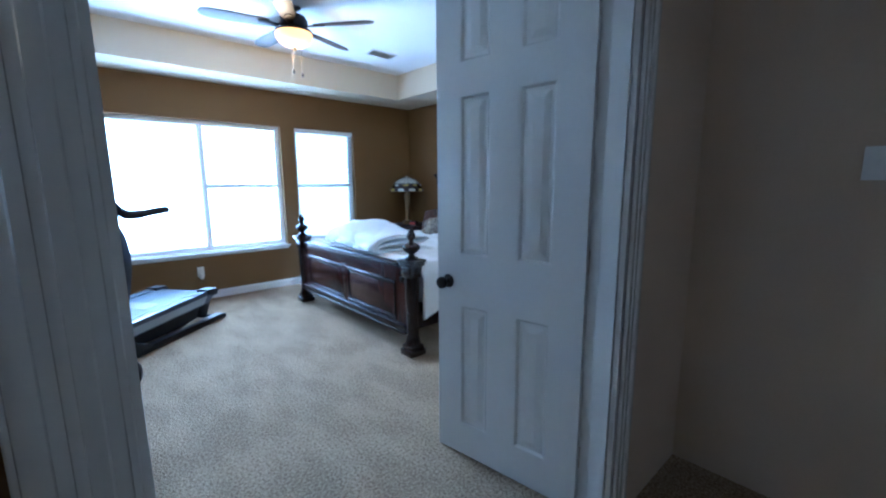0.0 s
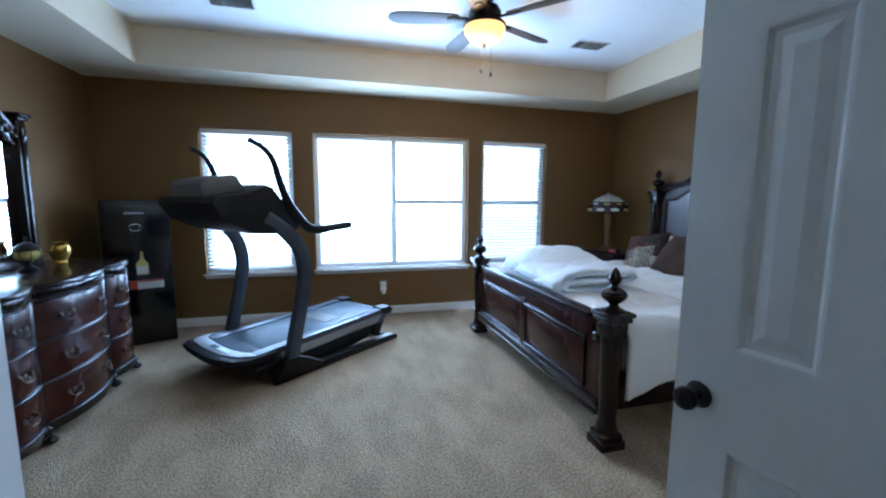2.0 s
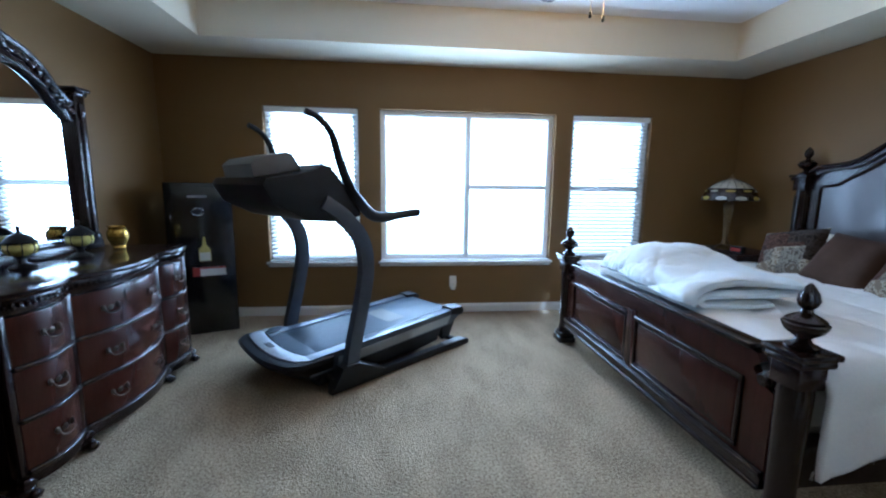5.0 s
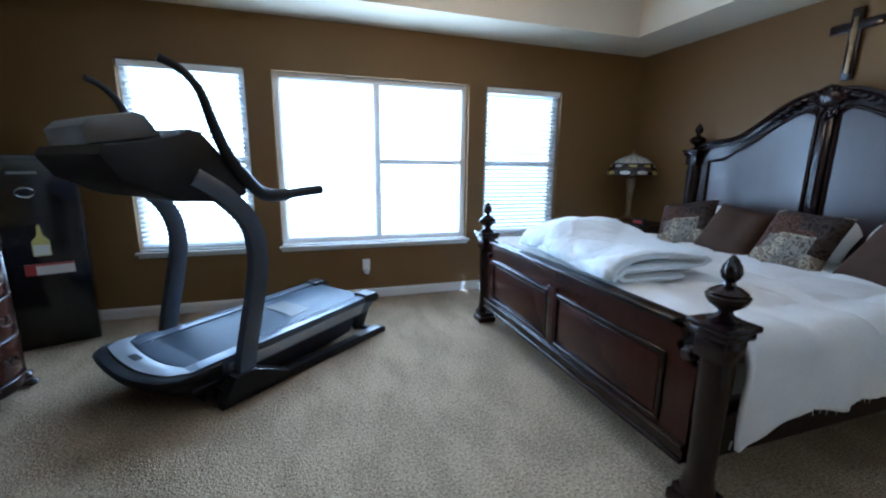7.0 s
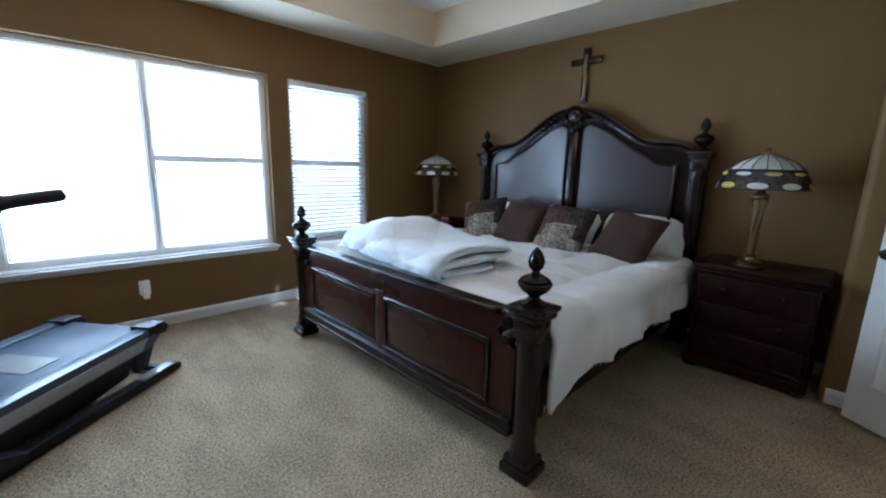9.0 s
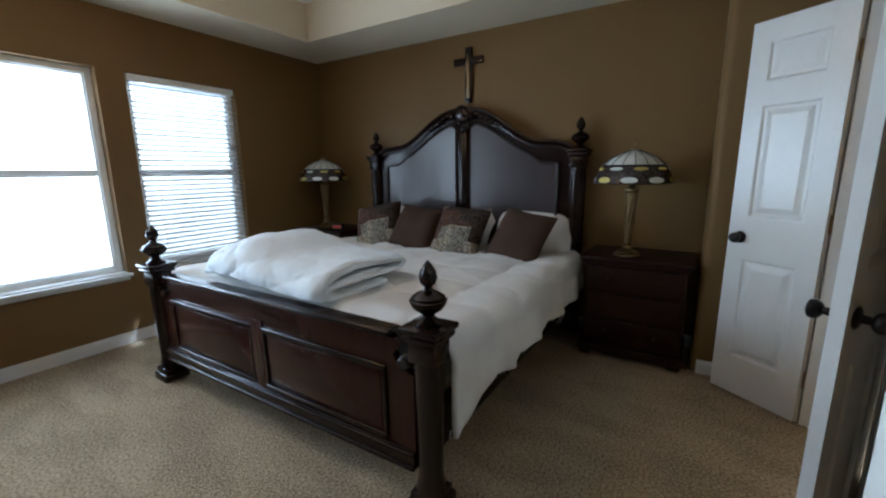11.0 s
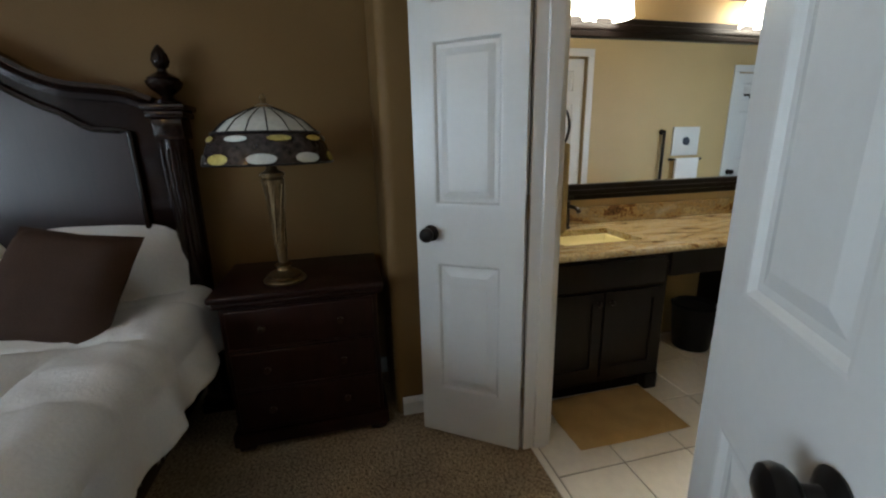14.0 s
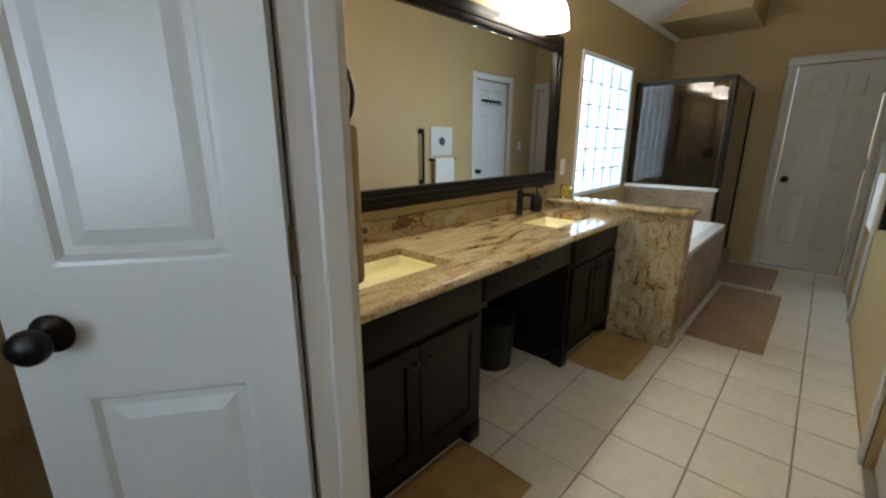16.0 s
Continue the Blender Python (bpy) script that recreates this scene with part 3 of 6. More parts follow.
# ---- bathroom shell ----
VX, RX, FY = 4.62, 2.88, -3.45           # vanity wall, opposite wall, far wall
structure("wall_bath_east", pierced(FY, 1.34, 0, 3.4, VX, VX + 0.16, [(-2.25, -1.21, 0.82, 1.88)], "y"), M_BATH, "golden tan bathroom wall with a glass block window", "wall")
structure("wall_bath_west", pierced(FY, 1.34, 0, 3.4, RX - 0.12, RX, [(-2.83, -2.15, -0.01, 1.95), (-0.30, 0.32, -0.01, 2.06)], "y"), M_BATH, "golden tan bathroom wall opposite the vanity", "wall")
structure("wall_bath_south", pierced(RX - 0.12, VX + 0.16, 0, 3.4, FY - 0.12, FY, [(2.93, 3.55, -0.01, 1.93)], "x"), M_BATH, "golden tan far bathroom wall with a door", "wall")
structure("wall_bath_north", pierced(RX, VX, 0, 2.95, 1.326, 1.338, [(2.995, 3.89, -0.01, 2.07)], "x"), M_BATH, "golden tan bathroom wall round the doorway", "wall")
# vaulted ceiling, rising from the vanity wall
structure("ceiling_bath", prism([(RX - 0.1, 3.30), (VX + 0.1, 2.22), (VX + 0.1, 2.34), (RX - 0.1, 3.42)], FY - 0.1, 1.34, "y"), M_CEIL, "white sloping vaulted bathroom ceiling", "ceiling")
structure("soffit_bath", bx(3.86, VX, FY, -2.62, 2.30, 3.0), M_BATH, "golden tan boxed soffit over the shower", "soffit")
structure("floor_bath", bx(RX - 0.1, VX, FY - 0.1, 1.40, -0.1, -0.004), M_GROUT, "cream ceramic tile bathroom floor with grey joints", "floor")

# ---- bed ----
FX, HX, PY0, PY1 = 2.45, 4.57, 2.81, 4.84      # footboard, headboard, post lines
YC = (PY0 + PY1) / 2
bed = thing("bed", pose(0, 0, 0), "dark cherry four-poster king bed with carved finials", "bed")


def squeeze(b):
    for v in b.verts:
        v.co.x *= 0.86
        v.co.y *= 0.86
    return b


def post_shaft(h_cap):
    """A tapered octagonal shaft under a cap at h_cap."""
    return squeeze(lathe([(0.075, 0.085), (0.066, 0.11), (0.056, 0.16), (0.058, 0.30), (0.064, h_cap * 0.62), (0.066, h_cap - 0.16), (0.060, h_cap - 0.12)], 12))


def post_foot():
    return squeeze(bx(-0.072, 0.072, -0.072, 0.072, 0.05, 0.085, 0.008, 2, bm=bx(-0.085, 0.085, -0.085, 0.085, 0, 0.05, 0.008, 2)))


def post_cap(h_cap):
    """A stepped, flaring cap."""
    b = bx(-0.066, 0.066, -0.066, 0.066, h_cap - 0.14, h_cap - 0.055, 0.007, 2)
    bx(-0.085, 0.085, -0.085, 0.085, h_cap - 0.055, h_cap - 0.025, 0.010, 2, bm=b)
    return squeeze(bx(-0.096, 0.096, -0.096, 0.096, h_cap - 0.025, h_cap, 0.008, 2, bm=b))


def finial_mesh(z, s):
    """A turned urn with a flame tip."""
    p = [(0.050, 0), (0.052, 0.012), (0.030, 0.022), (0.022, 0.036), (0.030, 0.044), (0.055, 0.062), (0.066, 0.080), (0.068, 0.092), (0.056, 0.098), (0.060, 0.104), (0.040, 0.118), (0.020, 0.128), (0.016, 0.140), (0.026, 0.152), (0.031, 0.172), (0.027, 0.195), (0.015, 0.218), (0.003, 0.232)]
    b = lathe([(r * s, z + h * s) for r, h in p], 36)
    for v in b.verts:
        k = (v.co.z - z) / s
        if k > 0.145:
            g = 1 + 0.11 * math.sin(9 * math.atan2(v.co.y, v.co.x) + 55 * k)
            v.co.x *= g
            v.co.y *= g
    return b


for x, y, cap, s in ((FX, PY0, 0.765, 1.02), (FX, PY1, 0.765, 1.02), (HX, PY0, 1.46, 1.02), (HX, PY1, 1.46, 1.02)):
    p = part("post", post_shaft(cap), M_WOODK, bed)
    part("foot", post_foot(), M_WOODK, p)
    part("cap", post_cap(cap), M_WOODK, p)
    p.matrix_basis = pose(x, y, 0.004)
    if cap > 1:
        for i in range(12):
            a = 2 * math.pi * (i + 0.5) / 12
            part("flute", sweep([(0.051 * math.cos(a), 0.051 * math.sin(a), 0.72), (0.056 * math.cos(a), 0.056 * math.sin(a), cap - 0.18)], ring(0.0055, 5), up=(math.cos(a), math.sin(a), 0)), M_WOODK, p)
    f = part("finial", finial_mesh(cap, s), M_WOODK, p, "turned near-black wooden finial with a flame tip")

# footboard: rail, two raised panels, stiles, mouldings
F0, F1 = PY0 + 0.06, PY1 - 0.06
top = [(F0, 0.555), (F0 + 0.07, 0.575), (F0 + 0.10, 0.62), (F0 + 0.07, 0.655), (F0 + 0.09, 0.685), (F0 + 0.15, 0.70)]
out = top + [(2 * YC - a, z) for a, z in reversed(top)] + [(F1, 0.20), (F0, 0.20)]
part("footboard", prism(out, FX - 0.018, FX + 0.022, "x", bev=0.003), M_WOOD, bed, "polished cherry footboard")
part("top_rail", bx(FX - 0.045, FX + 0.045, F0 + 0.10, F1 - 0.10, 0.695, 0.722, 0.010, 3), M_WOODK, bed)
for s in (-1, 1):
    b = blob(FX, YC + s * (YC - F0 - 0.045), 0.595, 0.024, 0.036, 0.036, seg=12)
    lathe([(0.020, -0.034), (0.026, -0.028), (0.026, 0.028), (0.020, 0.034)], 14, b, pose(FX, YC + s * (YC - F0 - 0.045), 0.595, 0, 90, 0))
    part("scroll", b, M_WOODK, bed)
part("bottom_rail", bx(FX - 0.030, FX + 0.022, F0, F1, 0.150, 0.235, 0.004, bm=bx(FX - 0.042, FX, F0, F1, 0.205, 0.230, 0.007, 3, bm=bx(FX - 0.040, FX, F0, F1, 0.150, 0.172, 0.007, 3))), M_WOODK, bed)
for y0, y1 in ((F0 + 0.13, YC - 0.045), (YC + 0.045, F1 - 0.13)):
    p = part("raised_panel", bx(FX - 0.026, FX - 0.016, y0 + 0.03, y1 - 0.03, 0.285, 0.535, 0.006, 2), M_WOOD, bed)
    b = None
    for q in ((y0, y1, 0.545, 0.572), (y0, y1, 0.252, 0.272)):
        b = bx(FX - 0.036, FX - 0.016, *q, 0.007, 3, bm=b)
    for q in ((y0, y0 + 0.02, 0.272, 0.545), (y1 - 0.02, y1, 0.272, 0.545)):
        bx(FX - 0.032, FX - 0.016, *q, 0.006, 2, bm=b)
    part("moulding", b, M_WOODK, p)
part("stile", bx(FX - 0.030, FX - 0.016, YC - 0.042, YC + 0.042, 0.235, 0.60, 0.005, 2), M_WOOD, bed)
for y in (PY0 + 0.03, PY1 - 0.03):
    part("side_rail", bx(FX + 0.05, HX - 0.05, y - 0.018, y + 0.018, 0.19, 0.40, 0.006, 2), M_WOODK, bed)
part("box_spring", bx(FX + 0.05, HX - 0.04, PY0 + 0.07, PY1 - 0.07, 0.20, 0.42, 0.02, 2), M_DUVET, bed)
part("mattress", bx(FX + 0.05, HX - 0.04, PY0 + 0.02, PY1 - 0.02, 0.42, 0.595, 0.05, 3), M_DUVET, bed)


def arch(d):
    """The headboard's top line at a distance d from its middle."""
    keys = ((-0.10, 1.828), (0.0, 1.832), (0.10, 1.828), (0.19, 1.805), (0.29, 1.755), (0.39, 1.690), (0.49, 1.622), (0.58, 1.570), (0.67, 1.542), (0.77, 1.532), (0.87, 1.520), (0.96, 1.480), (1.05, 1.44))
    for n in range(1, len(keys) - 2):
        if d <= keys[n + 1][0] or n == len(keys) - 3:
            p0, p1, p2, p3 = (k[1] for k in keys[n - 1:n + 3])
            t = min(1.0, (d - keys[n][0]) / (keys[n + 1][0] - keys[n][0]))
            return 0.5 * (2 * p1 + (p2 - p0) * t + (2 * p0 - 5 * p1 + 4 * p2 - p3) * t * t + (3 * p1 - p0 - 3 * p2 + p3) * t ** 3)


ys = [PY0 + 0.06 + (PY1 - PY0 - 0.12) * i / 60 for i in range(61)]
line = [(y, arch(abs(y - YC))) for y in ys]
part("headboard", prism(line + [(PY1 - 0.06, 0.45), (PY0 + 0.06, 0.45)], HX + 0.0, HX + 0.045, "x"), M_WOODK, bed, "arched dark cherry headboard")
prof = [(-0.030, -0.030), (0.030, -0.034), (0.034, -0.012), (0.022, 0.0), (0.038, 0.012), (0.034, 0.030), (-0.030, 0.030)]
part("crown_moulding", sweep([(HX + 0.005, y, z - 0.015) for y, z in line], [(-a, b) for a, b in prof], up=(0, 0, 1)), M_WOODK, bed)
for s in (-1, 1):
    pts = [(YC + s * (0.065 + 0.79 * i / 24)) for i in range(25)]
    tl = [(y, arch(abs(y - YC)) - 0.115 - 0.05 * min(1, max(0, (abs(y - YC) - 0.62) / 0.10)) - 0.10 * max(0, 0.12 - abs(y - YC)) / 0.12) for y in pts]
    outline = tl + [(pts[-1], 0.62), (pts[0], 0.62)]
    h = part("head_panel", prism(outline, HX - 0.012, HX + 0.002, "x"), M_PANEL, bed, "satin panel with a grey sheen from the windows")
    part("moulding", sweep([(HX - 0.014, y, z) for y, z in [(pts[0], 0.62)] + tl + [(pts[-1], 0.62)]], ring(0.013, 8), up=(1, 0, 0)), M_WOODK, h)
part("centre_stile", bx(HX - 0.030, HX + 0.002, YC - 0.042, YC + 0.042, 0.6, 1.70, 0.010, 2, bm=bx(HX - 0.038, HX, YC - 0.014, YC + 0.014, 0.6, 1.66, 0.007, 2)), M_WOODK, bed)
b = blob(HX - 0.03, YC, 1.795, 0.030, 0.085, 0.075, seg=14, rough=0.25)
for i in range(9):
    a = math.pi * (i / 8) - 0.0
    blob(HX - 0.045, YC + 0.100 * math.cos(a), 1.765 + 0.075 * math.sin(a), 0.024, 0.026, 0.020, b, 8, 0.3)
for s in (-1, 1):
    for i in range(6):
        blob(HX - 0.04, YC + s * (0.10 + 0.045 * i), arch(0.10 + 0.045 * i) - 0.03 - 0.006 * i, 0.018, 0.034, 0.018 - 0.001 * i, b, 8, 0.35)
for i in range(5):
    blob(HX - 0.045, YC + 0.03 * (i - 2), 1.70 - 0.02 * (2 - abs(i - 2)), 0.018, 0.016, 0.034, b, 8, 0.2)
part("carved_crest", b, M_WOODK, bed, "carved shell crest", kind="stuff")


def duvet():
    """The white duvet over the mattress, hanging down at both sides, with boxes of quilting and a ruffled hem."""
    b = bmesh.new()
    nx, rows = 120, []
    half = (PY1 - PY0) / 2 + 0.050
    prof = []
    for i in range(15):
        prof.append((-1, 0.40 + 0.245 * i / 14))
    for i in range(1, 8):
        a = math.pi / 2 * i / 8
        prof.append(("c", a))
    for i in range(81):
        prof.append(("t", -1 + 2 * i / 80))
    ends = []
    for q in prof:
        if q[0] == -1:
            ends.append((-half - 0.012, q[1]))
        elif q[0] == "c":
            ends.append((-half - 0.012 + 0.07 * (1 - math.cos(q[1])), 0.645 + 0.055 * math.sin(q[1])))
        else:
            ends.append((q[1] * (half - 0.082), 0.70))
    for q in reversed(prof[:22]):
        if q[0] == -1:
            ends.append((half + 0.012, q[1]))
        else:
            ends.append((half + 0.012 - 0.07 * (1 - math.cos(q[1])), 0.645 + 0.055 * math.sin(q[1])))
    x0, x1 = FX + 0.055, HX - 0.10
    for i in range(nx + 1):
        u = i / nx
        x = x0 + (x1 - x0) * u
        row = []
        for j, (y, z) in enumerate(ends):
            n1 = noise.noise(Vector((x * 2.6, y * 2.6, z * 2.0)))
            n2 = noise.noise(Vector((x * 7, y * 7, z * 5 + 3)))
            hang = max(0.0, (0.70 - z) / 0.30)
            s_ = y if hang == 0 else math.copysign(abs(y) + 0.70 - z, y)
            quilt = (abs(math.sin(math.pi * (x - x0 + 0.03 * n1) / 0.36)) * abs(math.sin(math.pi * (s_ + 0.1 + 0.03 * n1) / 0.36))) ** 0.35
            crease = (1 - abs(noise.noise(Vector((x * 4.2 + 2 * n1, y * 2.4, 9.0))))) ** 9
            zz = z + (1 - hang) * (0.016 * n1 + 0.007 * n2 + 0.032 * quilt - 0.020 + 0.011 * crease)
            out = hang * (0.014 * math.sin(x * 15 + 2.1 * n1 + hang * 1.5) + 0.026 * n1 + 0.005 * math.sin(x * 43 + 5 * n1) + 0.010 * crease) + 0.010 * hang + 0.022 * quilt * min(1, hang * 3)
            zz -= 0.05 * u * (1 - hang)
            out -= hang * 0.05 * max(0.0, 1 - (x - x0) / 0.30)
            zz -= hang * 0.12 * max(0.0, 1 - (x - x0) / 0.38) ** 1.5
            yy = y + math.copysign(out, y) if hang > 0 else y
            foot = max(0.0, 1 - (x - x0) / 0.10)
            zz -= 0.03 * foot * (1 - hang)
            if hang > 0.9:
                zz += 0.003 * math.sin(x * 31) + 0.02 * n1
            row.append(b.verts.new((x, YC + yy, zz)))
        rows.append(row)
    for r, s in zip(rows, rows[1:]):
        for j in range(len(ends) - 1):
            b.faces.new((r[j], s[j], s[j + 1], r[j + 1]))
    ob = part("duvet", b, M_DUVET)
    sol = ob.modifiers.new("thickness", "SOLIDIFY")
    sol.thickness, sol.offset = 0.02, 1
    tagged(ob, "white cotton duvet spread over the bed, hem hanging loose", "duvet")
    # hem fringe
    f = None
    for i in range(150):
        x = x0 + (x1 - x0) * random.random()
        n1 = noise.noise(Vector((x * 2.6, (-half - 0.012) * 2.6, 0.36 * 2.0)))
        y = YC - half - 0.030 + 0.05 * max(0.0, 1 - (x - x0) / 0.30) - (0.014 * math.sin(x * 15 + 2.1 * n1 + 1.5) + 0.026 * n1 + 0.005 * math.sin(x * 43 + 5 * n1))
        z = 0.408 + 0.003 * math.sin(x * 31) + 0.02 * n1 - 0.12 * max(0.0, 1 - (x - x0) / 0.38) ** 1.5
        f = sweep([(x, y, z), (x + random.uniform(-0.008, 0.008), y - random.uniform(-0.004, 0.012), z - random.uniform(0.015, 0.045))], ring(0.0026, 4), f, up=(0, 1, 0), scales=[1, 0.3])
    part("fringe", f, M_DUVET, ob, "loose threads along the hem", kind="stuff")


duvet()


def comforter():
    """A thick comforter folded in three, its folds open at one end."""
    c = [(3.02, 0.765), (2.86, 0.760), (2.72, 0.760), (2.62, 0.775), (2.585, 0.815), (2.62, 0.850), (2.74, 0.858), (2.90, 0.858), (3.04, 0.860), (3.13, 0.868), (3.175, 0.905), (3.14, 0.945), (3.04, 0.955), (2.92, 0.965), (2.80, 0.968), (2.70, 0.955), (2.615, 0.915), (2.565, 0.850), (2.555, 0.775)]
    fine = []
    for p, q in zip(c, c[1:]):
        for k in range(6):
            fine.append((p[0] + (q[0] - p[0]) * k / 6, p[1] + (q[1] - p[1]) * k / 6))
    fine.append(c[-1])
    n = len(fine)
    b = bmesh.new()
    rings = []
    ny = 96
    for j in range(ny + 1):
        v = j / ny
        y = 3.50 + 1.04 * v
        swell = 0.56 + 0.31 * math.exp(-((v - 0.68) / 0.24) ** 2) - 0.12 * max(0.0, (v - 0.90) / 0.10) ** 2
        loop = []
        for side in (1, -1):
            for i in (range(n) if side > 0 else reversed(range(n))):
                x, z = fine[i]
                a, d = fine[max(i - 1, 0)], fine[min(i + 1, n - 1)]
                t = Vector((d[0] - a[0], d[1] - a[1])).normalized()
                nrm = Vector((t.y, -t.x))
                wv = 0.012 * noise.noise(Vector((y * 4, i / n * 9, 7.0)))
                q = (abs(math.sin(math.pi * (y + wv + 0.7 * i / n * 3) / 0.36)) * abs(math.sin(math.pi * (y + wv - 0.7 * i / n * 3) / 0.36))) ** 0.22
                th = (0.026 + 0.025 * q + 0.006 * noise.noise(Vector((x * 9, y * 9, i / n * 11))) + 0.005 * noise.noise(Vector((i / n * 22, y * 34, 1.0)))) * (0.75 if i in (0, n - 1) else 1) * max(0.12, 1 - max(0.0, (abs(2 * v - 1) - 0.90) / 0.10) ** 2.2) ** 0.5
                px, pz = x + nrm.x * th * side, z + nrm.y * th * side
                px = 2.86 + (px - 2.86) * (0.96 + 0.06 * noise.noise(Vector((y * 2.2, z * 4, 1.5)))) + 0.05 * (v - 0.3)
                pz = 0.72 + (pz - 0.72) * swell + 0.007 * noise.noise(Vector((x * 4, y * 5, 4.2))) + 0.006 * noise.noise(Vector((x * 13, y * 11, 2.2)))
                loop.append(b.verts.new((px, y + 0.05 * noise.noise(Vector((x * 3, z * 7, v * 2))) * (1 if v in (0, 1) else 0.4), max(pz, 0.722))))
        rings.append(loop)
    m = len(rings[0])
    for p, q in zip(rings, rings[1:]):
        for i in range(m):
            b.faces.new((p[i], p[(i + 1) % m], q[(i + 1) % m], q[i]))
    for e, rv in ((rings[0], False), (rings[-1], True)):
        for i in range(n - 1):
            f = (e[i], e[i + 1], e[m - 2 - i], e[m - 1 - i])
            b.faces.new(f[::-1] if rv else f)
    bmesh.ops.recalc_face_normals(b, faces=b.faces)
    ob = part("comforter", b, M_COMF)
    ob.location = (-0.055, -0.085, -0.012)
    tagged(ob, "puffy white quilted comforter folded on the bed's foot end", "comforter")


comforter()


def cushion(name, w, h, t, m, mat, label, category, group=""):
    """A stuffed cushion, its face in x and z, with pinched corners."""
    n = 14
    b = bmesh.new()
    grid = {}
    for s in (1, -1):
        for i in range(n + 1):
            for j in range(n + 1):
                u, v = -1 + 2 * i / n, -1 + 2 * j / n
                edge = i in (0, n) or j in (0, n)
                if edge and s < 0:
                    grid[s, i, j] = grid[1, i, j]
                    continue
                puff = ((1 - u ** 4) * (1 - v ** 4)) ** 0.6
                wob = 0.012 * noise.noise(Vector((u * 2, v * 2, w * 9 + s + m.translation.y)))
                pin = 1 - 0.055 * (1 - abs(u * v)) * max(abs(u), abs(v)) ** 3
                grid[s, i, j] = b.verts.new((u * w / 2 * pin, -s * (t / 2 * puff + wob * puff), h / 2 + v * h / 2 * pin))
    for s in (1, -1):
        for i in range(n):
            for j in range(n):
                f = [grid[s, i, j], grid[s, i + 1, j], grid[s, i + 1, j + 1], grid[s, i, j + 1]]
                b.faces.new(f if s > 0 else f[::-1])
    bmesh.ops.recalc_face_normals(b, faces=b.faces)
    ob = part(name, b, mat)
    ob.matrix_basis = m
    return tagged(ob, label, category, group)


def lean(x, y, z, back, yaw=0.0, spin=0.0):
    """The pose of a cushion whose face looks to -x, leaning back by so many degrees."""
    return pose(x, y, z, 0, 0, -90 + yaw) @ pose(0, 0, 0, -back, 0, 0) @ pose(0, 0, 0.22, 0, spin, 0) @ pose(0, 0, -0.22)


for y, yaw in ((4.42, 4), (3.83, -3), (3.13, 5)):
    cushion("bed_pillow", 0.66, 0.44, 0.19, lean(4.36, y, 0.645, 44, yaw), M_DUVET, "plump white bed pillow leaning against the headboard", "pillow", "white bed pillows")
cushion("throw_pillow", 0.45, 0.45, 0.15, lean(4.01, 4.46, 0.635, 34, 8, -14), M_DAMASK, "cream and brown patterned square throw pillow", "pillow", "throw pillows")
cushion("throw_pillow", 0.45, 0.45, 0.15, lean(4.02, 4.06, 0.635, 36, 4, 6), M_BROWNF, "chocolate brown plain square throw pillow", "pillow", "throw pillows")
cushion("throw_pillow", 0.45, 0.45, 0.15, lean(4.00, 3.62, 0.635, 33, 0, 3), M_DAMASK, "cream and brown patterned square throw pillow", "pillow", "throw pillows")
cushion("throw_pillow", 0.44, 0.44, 0.15, lean(4.02, 3.13, 0.64, 36, -6, 9), M_BROWNF, "chocolate brown plain square throw pillow, tilted", "pillow", "throw pillows")

# cross over the headboard
cross = thing("wall_cross", pose(BW - 0.012, YC - 0.01, 0), "dark wooden crucifix hanging above the headboard", "cross")
part("upright", bx(-0.012, 0.010, -0.035, 0.035, 1.90, 2.36, 0.005, 2), M_WOODK, cross)
part("crossbar", bx(-0.016, 0.006, -0.145, 0.145, 2.215, 2.275, 0.005, 2), M_WOODK, cross)
part("inlay", bx(-0.022, -0.010, -0.013, 0.013, 1.94, 2.30, 0.004, 2, bm=blob(-0.022, 0, 2.19, 0.012, 0.020, 0.07)), M_BRASS, cross, "dull metal inlay")

# ---- nightstands and lamps ----


def nightstand(y0, y1, group):
    """A three-drawer chest with a moulded top and bracket feet, its front to -x."""
    w = y1 - y0
    t = thing("nightstand", pose(BW - 0.02, (y0 + y1) / 2, 0), "dark cherry three-drawer nightstand beside the bed", "nightstand", group)
    h = w / 2
    part("body", bx(-0.46, 0, -h + 0.03, h - 0.03, 0.09, 0.67, 0.006, 2), M_STAND, t)
    part("top", bx(-0.50, 0, -h, h, 0.695, 0.725, 0.010, 3, bm=bx(-0.485, 0, -h + 0.012, h - 0.012, 0.668, 0.697, 0.012, 3)), M_STAND, t)
    part("plinth", bx(-0.485, 0, -h + 0.01, h - 0.01, 0.03, 0.095, 0.010, 2), M_STAND, t)
    for i in range(3):
        z = 0.115 + 0.185 * i
        d = part("drawer", bx(-0.478, -0.455, -h + 0.05, h - 0.05, z, z + 0.170, 0.008, 3), M_STAND, t)
        part("bead", bx(-0.486, -0.47, -h + 0.05, h - 0.05, z - 0.006, z + 0.006, 0.005, 2), M_STAND, d)
        for s in (-1, 1):
            k = lathe([(0.004, 0), (0.005, 0.012), (0.014, 0.018), (0.015, 0.026), (0.006, 0.031)], 12, m=pose(-0.477, s * h * 0.45, z + 0.09, 0, -90, 0))
            part("knob", k, M_PULL, d, "dark antique brass knob")
    for s in (-1, 1):
        for x in (-0.44, -0.06):
            part("foot", blob(x, s * (h - 0.06), 0.02, 0.045, 0.045, 0.026, bm=bx(x - 0.035, x + 0.035, s * (h - 0.06) - 0.035, s * (h - 0.06) + 0.035, 0.001, 0.035, 0.008)), M_STAND, t)
    return t


